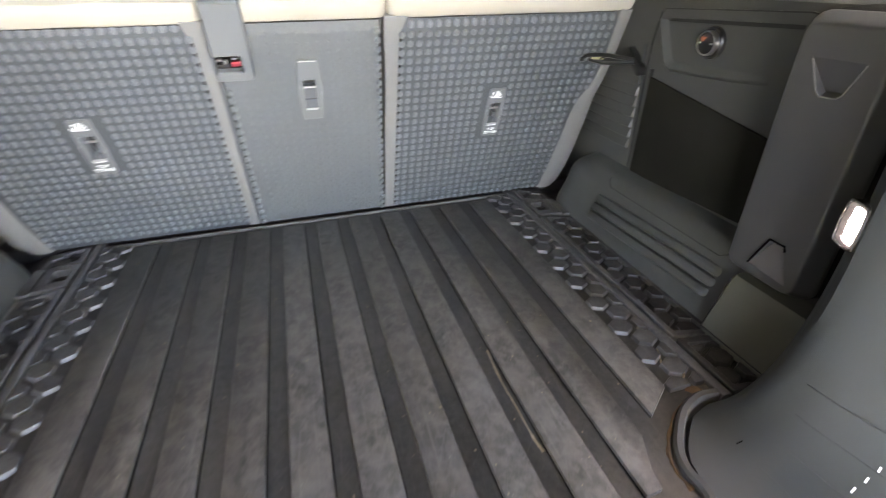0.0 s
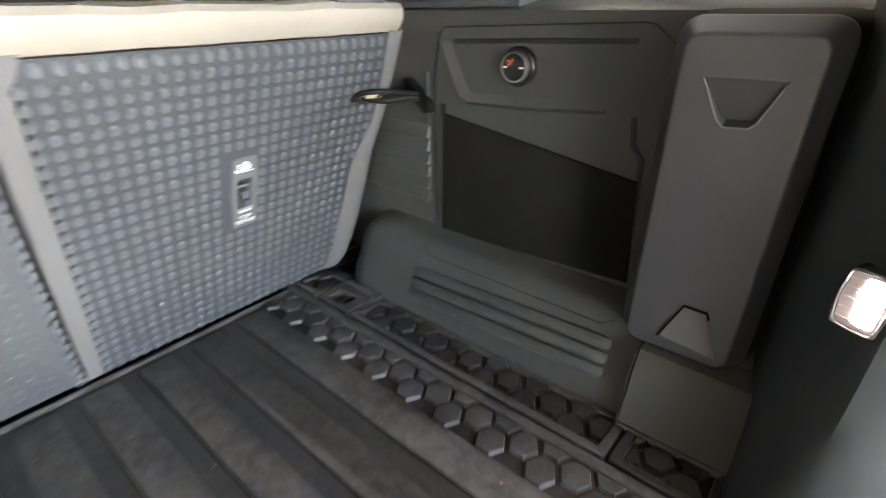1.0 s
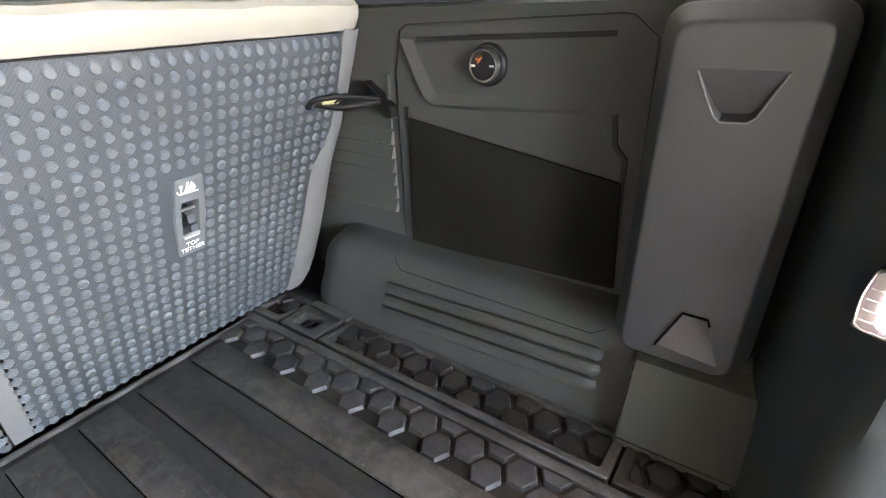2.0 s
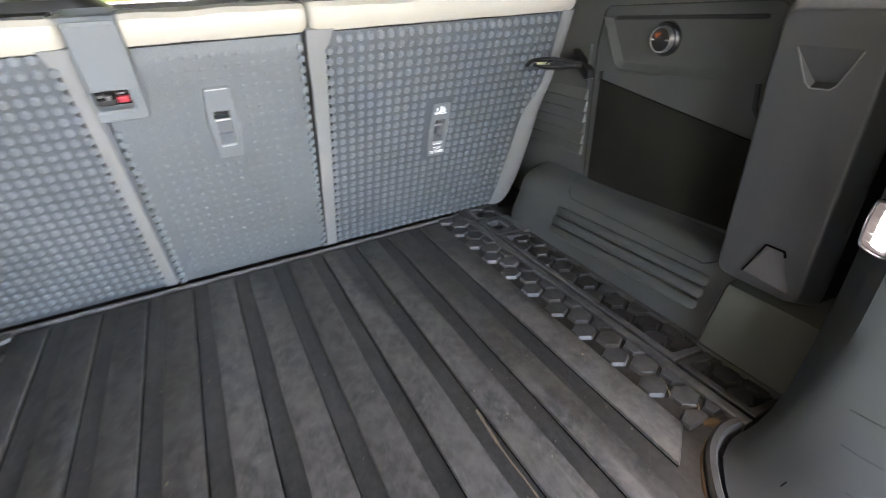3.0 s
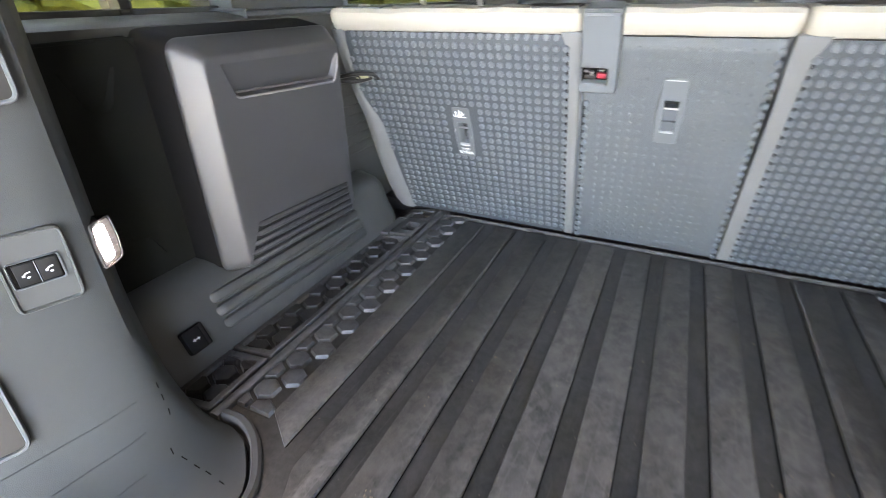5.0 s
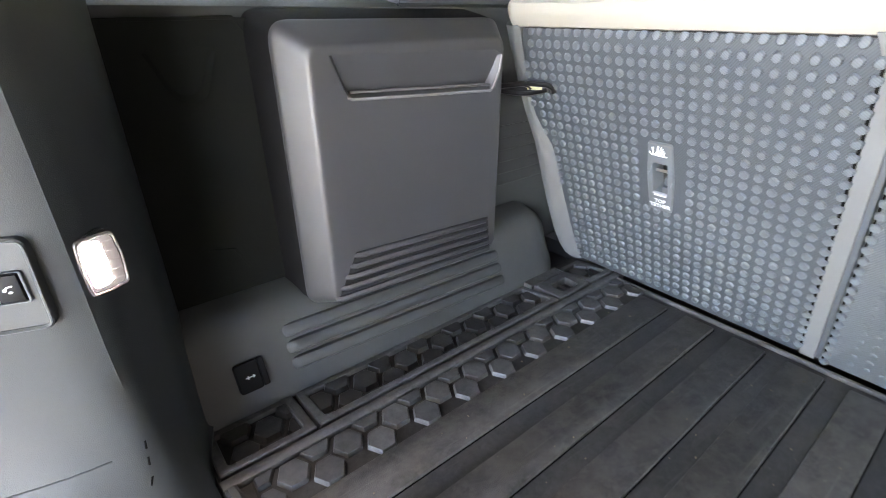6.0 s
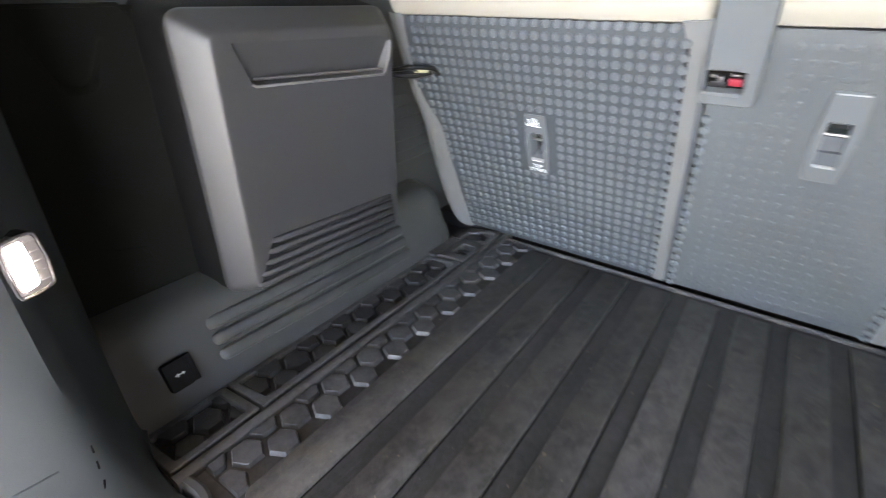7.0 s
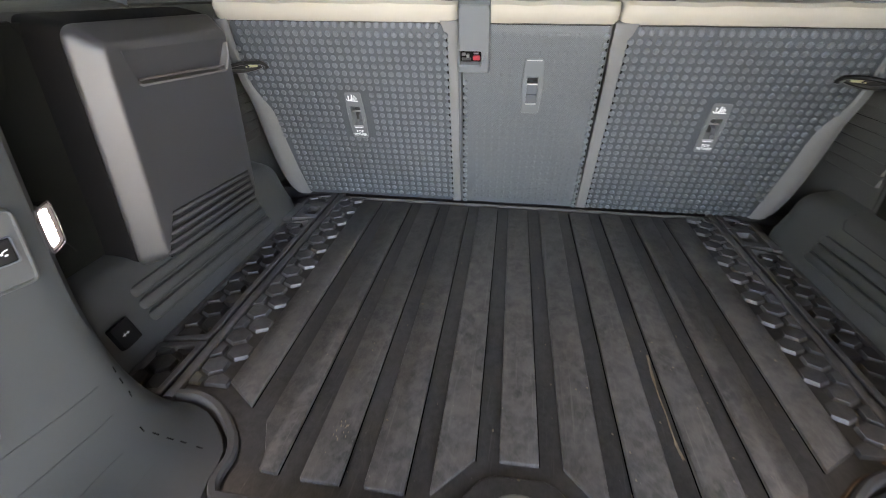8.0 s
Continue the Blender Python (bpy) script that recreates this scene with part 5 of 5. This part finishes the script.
# louvre block ahead of the panel, both sides
for s in (1, -1):
    lou = thing("louvre_panel", (s * 0.70, 0.95, 0.18), "dark grey ribbed louvre moulding beside the seat back", "louvre", "louvres")
    WL = side_frame(s, 0.704)
    for k in range(6):
        z = 0.300 - 0.0235 * k
        rows = []
        for y, lift in ((0.8588, -0.0030), (0.8616, 0.0085), (0.8660, 0.0085), (0.9600, 0.0070), (1.0400, 0.0055), (1.0500, -0.0010)):
            rows.append([WL @ Vector(p) for p in ((y, z - 0.0112, -0.0020), (y, z - 0.0106, lift * 0.80), (y, z - 0.0092, lift), (y, z + 0.002, lift * 0.50), (y, z + 0.0102, lift * 0.06), (y, z + 0.0112, -0.0030))])
        part("louvre_slat", loft(rows), PLASTIC, lou)
        # thin black strip deepens the shade in the crease under each slat
        part("louvre_gap", sweep([WL @ Vector((0.8640, z - 0.0118, 0.0)), WL @ Vector((1.0400, z - 0.0118, 0.0))], [(-0.0009, -0.002), (-0.0009, 0.0008), (0.0009, 0.0008), (0.0009, -0.002)], up=(1, 0, 0)), SLIT_BLACK, lou, "black strip painting the shade under the slat")
    part("upright_rib", box(0.860, 0.866, 0.315, 0.398, -0.002, 0.005, 0.001, m=WL), PILLAR, lou)

# arch top joint line
part("arch_gap", sweep([(0.672, 0.842, 0.1205), (0.650, 0.832, 0.1075), (0.6425, 0.815, 0.0955), (0.6425, 0.492, 0.0955), (0.648, 0.477, 0.1045), (0.668, 0.460, 0.1195)], [(-0.001, -0.002), (-0.001, 0.0006), (0.001, 0.0006), (0.001, -0.002)], up=(-0.7, 0, 0.7)), CHARCOAL, bpy.data.objects["wall_right"])
jack = thing("corner_cover", (0.59, 0.37, 0.0), "plain dark grey-green carpeted corner cover on the floor tray", "cover")
rows = []
for y in (0.290, 0.294, 0.428, 0.432):
    k = 0.003 if y in (0.290, 0.432) else 0.0
    rows.append([(0.66, y, -0.01), (0.580 + k, y, -0.01), (0.577 + k, y, 0.004), (0.609 + k, y, 0.092 - k), (0.616, y, 0.100 - k), (0.68, y, 0.112 - k)])
part("cover_skin", loft(rows, False), material("green_grey_carpet", (0.066, 0.069, 0.057), 0.9, grain=1500, bump=0.6, vary=0.1), jack)
part("edge_bead", sweep([(0.578, 0.292, 0.004), (0.5765, 0.430, 0.004), (0.609, 0.4315, 0.0925)], disc_profile(0.0016, 8)), CHARCOAL, jack, "black piped edge")

socket = thing("power_socket", (-0.62, 0.369, 0.04), "black square power socket with a flap on the side lining", "socket")
ang = radians(-26)
SK = Matrix.Translation((-0.614, 0.369, 0.042)) @ Matrix(((0, math.sin(ang), math.cos(ang), 0), (1, 0, 0, 0), (0, math.cos(ang), -math.sin(ang), 0), (0, 0, 0, 1)))
part("socket_flap", prism(rounded([(-0.0165, -0.020), (0.0145, -0.020), (0.0145, 0.020), (-0.0165, 0.020)], 0.004, 3), -0.02, 0.004, 0.0018, 2, SK), MATTE_BLACK, socket)
part("socket_hinge", box(0.0145, 0.0235, -0.020, 0.020, -0.02, 0.001, 0.002, m=SK), MATTE_BLACK, socket)
part("socket_sign", box(-0.006, 0.006, -0.0006, 0.0006, 0.0038, 0.0045, m=SK, bm=prism([(0.004, -0.0026), (0.0075, 0.0), (0.004, 0.0026)], 0.0038, 0.0045, m=SK, bm=box(-0.0030, -0.0016, -0.0026, 0.0026, 0.0038, 0.0045, m=SK))), WHITE, socket)

# ---- pillar fittings ----
LAMP = lit("lamp_glow", (1.0, 0.95, 0.92), 10.0)
LENS = lit("lens_glow", (1.0, 0.93, 0.92), 0.0035, 0.18)
CLEAR = material("lamp_lens", (0.07, 0.068, 0.068), 0.15, bump=0.1)
for s in (1, -1):
    n = Vector((-s * 0.93, 0.37, 0.0))
    fwd = Vector((s * 0.37, 0.93, 0.0))
    M = Matrix.Translation((s * 0.5315, 0.2595, 0.288)) @ Matrix(((fwd.x, 0, n.x, 0), (fwd.y, 0, n.y, 0), (0, 1, 0, 0), (0, 0, 0, 1)))
    lamp = thing("load_lamp", (s * 0.529, 0.256, 0.279), "small bright white load bay lamp in the pillar trim", "lamp", "load bay lamps")
    o = rounded([(-0.016, -0.027), (0.0, -0.028), (0.016, -0.026), (0.018, 0.0), (0.015, 0.026), (0.0, 0.027), (-0.016, 0.026), (-0.018, 0.0)], 0.005, 3)
    i_ = [(u * 0.86, v * 0.90) for u, v in o]
    part("lamp_frame", ring_plate(o, i_, -0.012, 0.004, M, 0.001), CLEAR, lamp, "clear rim")
    part("lens", prism(i_, -0.012, 0.0030, 0.002, 2, M), LENS, lamp, "glowing ribbed lens")
    part("bulb", prism([(u * 0.55 - 0.0045, v * 0.85 + 0.001) for u, v in i_], 0.002, 0.0038, 0.001, 1, M), LAMP, lamp, "white-hot light field")
    for k in range(5):
        part("lens_rib", box(-0.012, 0.013, -0.018 + 0.009 * k - 0.0006, -0.018 + 0.009 * k + 0.0006, 0.0025, 0.0036, m=M), LENS, lamp)
    # switch panel, handle recess
    n2 = Vector((-s * 0.94, -0.34, 0.0)).normalized()
    f2 = Vector((-s * 0.34, 0.94, 0.0)).normalized()
    def on_pillar(y, z):
        """A plane lying on the pillar's inner face at that height and depth."""
        x = 0.533 + (0.175 - y) * 0.307 - max(z - 0.3, 0) * 0.035
        return Matrix.Translation((s * (x - 0.0008), y, z)) @ Matrix(((f2.x, 0, n2.x, 0), (f2.y, 0, n2.y, 0), (0, 1, 0, 0), (0, 0, 0, 1)))
    if s < 0:
        P = on_pillar(0.192, 0.290)
        sw = thing("switch_panel", P.translation, "grey recessed bezel with two black seat switches on the pillar", "switch panel")
        o = rounded([(-0.029, -0.041), (0.028, -0.041), (0.030, 0.040), (-0.027, 0.043)], 0.009, 4)
        i_ = inset(o, 0.0035)
        BEZEL_GREY = material("bezel_grey", (0.056, 0.061, 0.061), 0.5, grain=1500, bump=0.15, vary=0.06)
        part("bezel", ring_plate(o, i_, -0.010, 0.0042, P, 0.0016, 0.0), BEZEL_GREY, sw, "raised grey rim")
        part("plate", prism(i_, -0.008, 0.0012, m=P), BEZEL_GREY, sw, "paler grey plate")
        KEY_BLACK = material("key_black", (0.009, 0.0095, 0.010), 0.6, grain=1500, bump=0.1, vary=0.1, spec=0.25)
        part("switch_body", prism(rounded([(-0.0215, -0.0130), (0.0178, -0.0130), (0.0178, 0.0130), (-0.0215, 0.0130)], 0.002, 3), 0.0, 0.0030, 0.001, 2, P), SLIT_BLACK, sw, "black switch housing")
        part("switch_frame", ring_plate(rounded([(-0.0228, -0.0143), (0.0200, -0.0143), (0.0200, 0.0138), (-0.0228, 0.0138)], 0.003, 3), rounded([(-0.0214, -0.0129), (0.0178, -0.0129), (0.0178, 0.0129), (-0.0214, 0.0129)], 0.002, 3), 0.0, 0.0040, P, 0.0006), GREY_PART, sw, "pale surround of the switches")
        part("switch_line", box(-0.0012, -0.0006, -0.0115, 0.0115, 0.002, 0.0054, m=P), PALE_EDGE, sw)
        for d in (-0.0098, 0.0086):
            key = part("switch_key", box(d - 0.0083, d + 0.0083, -0.0115, 0.0115, 0.002, 0.0052, 0.001, m=P), KEY_BLACK, sw)
            arc = smooth_path([(d - 0.0022, -0.0016, 0.0054), (d - 0.0008, 0.0014, 0.0054), (d + 0.0034, 0.0024, 0.0054)], 4)
            sign = sweep(arc, [(-0.0006, -0.0003), (-0.0006, 0.0003), (0.0006, 0.0003), (0.0006, -0.0003)], m=P)
            sign = prism([(d - 0.0026 + 0.0013 * math.cos(a), -0.0006 + 0.0013 * math.sin(a)) for a in [math.pi / 4 * k for k in range(8)]], 0.0051, 0.0057, m=P, bm=sign)
            sign = prism([(d - 0.0010, -0.0030), (d + 0.0008, -0.0040), (d + 0.0026, -0.0028), (d + 0.0008, -0.0017)], 0.0051, 0.0057, m=P, bm=sign)
            part("switch_sign", sign, WHITE, key, "white folding-seat sign", smooth=0)
        for y, z, hw, hh, label in ((0.097, 0.160, 0.030, 0.044, "dark recessed catch with a grey rim low on the pillar"), (0.200, 0.490, 0.030, 0.046, "dark recessed opening with a grey rim high on the pillar")):
            P = on_pillar(y, z)
            if z < 0.2:
                P = Matrix.Translation((0.012, 0, 0)) @ P @ Matrix.Rotation(radians(-14), 4, "X")
            rc = thing("pillar_recess", P.translation, label, "recess")
            o = rounded([(-hw, -hh), (hw, -hh), (hw, hh), (-hw, hh)], 0.012, 4)
            part("recess_rim", ring_plate(o, inset(o, 0.004), -0.012, 0.0045, P, 0.0012, -0.002), GREY_PART, rc, "raised grey rim")
            part("recess_floor", prism(inset(o, 0.003), -0.010, 0.0012, m=P), CHARCOAL, rc, "dark inside")
            part("catch", turned([(0.009, 0.0), (0.009, 0.004), (0.006, 0.005)], P @ Matrix.Translation((0.004, 0.004, 0.001)), 16), GREY_PART, rc)

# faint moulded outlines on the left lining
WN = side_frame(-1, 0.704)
# lining coloured near black for the shade beside the left pillar
SHADED_LINING = material("black_felt", (0.0135, 0.0148, 0.0130), 0.9, grain=1500, bump=0.4, vary=0.15, spec=0.12)
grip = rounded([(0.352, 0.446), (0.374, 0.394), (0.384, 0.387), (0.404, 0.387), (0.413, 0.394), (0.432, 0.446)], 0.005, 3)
shaded_panel = holed_plate(rounded([(0.281, 0.126), (0.500, 0.126), (0.500, 0.476), (0.281, 0.476)], 0.006, 3), [grip], -0.002, 0.0095, WN, 0.002)
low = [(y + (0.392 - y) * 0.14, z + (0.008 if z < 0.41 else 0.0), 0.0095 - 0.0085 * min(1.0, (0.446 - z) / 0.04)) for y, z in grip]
join(shaded_panel, loft([[WN @ Vector((y, z, 0.0095)) for y, z in grip], [WN @ Vector(p) for p in low]], True))
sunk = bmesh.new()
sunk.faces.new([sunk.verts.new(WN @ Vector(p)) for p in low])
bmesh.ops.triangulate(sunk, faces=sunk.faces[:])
join(shaded_panel, sunk)
bmesh.ops.remove_doubles(shaded_panel, verts=shaded_panel.verts, dist=1e-6)
part("recess_panel", shaded_panel, SHADED_LINING, bpy.data.objects["wall_left"], "recess panel of the lining, pillar shade put into its black colour")
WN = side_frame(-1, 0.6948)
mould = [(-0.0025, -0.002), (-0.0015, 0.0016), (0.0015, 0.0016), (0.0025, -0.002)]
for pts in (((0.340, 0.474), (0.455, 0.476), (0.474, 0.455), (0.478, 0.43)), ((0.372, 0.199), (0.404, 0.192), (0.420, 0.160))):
    part("mould_line", sweep([WN @ Vector((y, z, 0.0)) for y, z in pts], mould, up=(1, 0, 0)), SHADED_LINING, bpy.data.objects["wall_left"])

BELT = material("belt_black", (0.005, 0.005, 0.0055), 0.3, grain=1200, bump=0.1)
# ---- belt clips at the seat shoulders ----
for s in (1, -1):
    clip = thing("belt_holder", (s * 0.64, 0.90, 0.365), "black plastic belt holder with a yellow mark beside the seat", "belt holder", "belt holders")
    a, b = Vector((s * 0.594, 0.906, 0.368)), Vector((s * 0.676, 0.861, 0.362))
    along = (b - a).normalized()
    rise = Vector((0, -0.35, 0.94))
    rise = (rise - along * rise.dot(along)).normalized()
    reach = (b - a).length

    def at(k, r, d=0.0):
        return a + along * (k * reach) + rise * r + along.cross(rise) * d
    oval = [(0.0052 * math.cos(t), 0.0046 * math.sin(t)) for t in [math.pi / 5 * k for k in range(10)]]
    part("holder_loop", sweep([Vector(p) for p in smooth_path([at(-0.02, -0.001), at(0.16, -0.005), at(0.40, -0.0075), at(0.65, -0.005), at(0.86, -0.002), at(1.02, -0.001)], 5)], oval), BELT, clip, "lower bar of the black plastic loop")
    part("holder_loop", sweep([Vector(p) for p in smooth_path([at(0.26, 0.002), at(0.33, 0.0070), at(0.43, 0.0095), at(0.57, 0.0080), at(0.78, 0.0065), at(1.0, 0.004)], 5)], oval), BELT, clip, "upper bar of the black plastic loop")
    part("holder_tab", sweep([Vector(p) for p in smooth_path([at(0.34, 0.010), at(0.16, 0.0085), at(-0.02, 0.006), at(-0.11, 0.0), at(-0.13, -0.006)], 4)], [(0.006 * math.cos(t), 0.0048 * math.sin(t)) for t in [math.pi / 5 * k for k in range(10)]]), BELT, clip, "hooked tip against the seat back")
    part("holder_plate", loft([[at(k, lo, 0.001 * d), at(k, hi, 0.001 * d)] for d, k, lo, hi in ((1, 0.02, -0.001, 0.005), (1, 0.30, -0.006, 0.006), (1, 0.60, -0.005, 0.007), (1, 0.98, -0.001, 0.004), (-1, 0.98, -0.001, 0.004), (-1, 0.60, -0.005, 0.007), (-1, 0.30, -0.006, 0.006), (-1, 0.02, -0.001, 0.005))], False), BELT, clip, "black web inside the loop")
    WB = side_frame(s, 0.704)
    part("holder_bracket", prism(rounded([(0.900, 0.389), (0.850, 0.352), (0.848, 0.334), (0.862, 0.332), (0.905, 0.368)], 0.004, 2), -0.002, 0.016, 0.003, 2, WB), BELT, clip, "black wall bracket")
    part("holder_mark", sweep([at(0.07, 0.003), at(0.33, 0.005)], [(0.0050 * math.cos(t), 0.0052 * math.sin(t)) for t in [math.pi / 4 * k for k in range(8)]]), material("yellow_mark", (0.36, 0.35, 0.20), 0.5, bump=0), clip, "pale yellow mark")
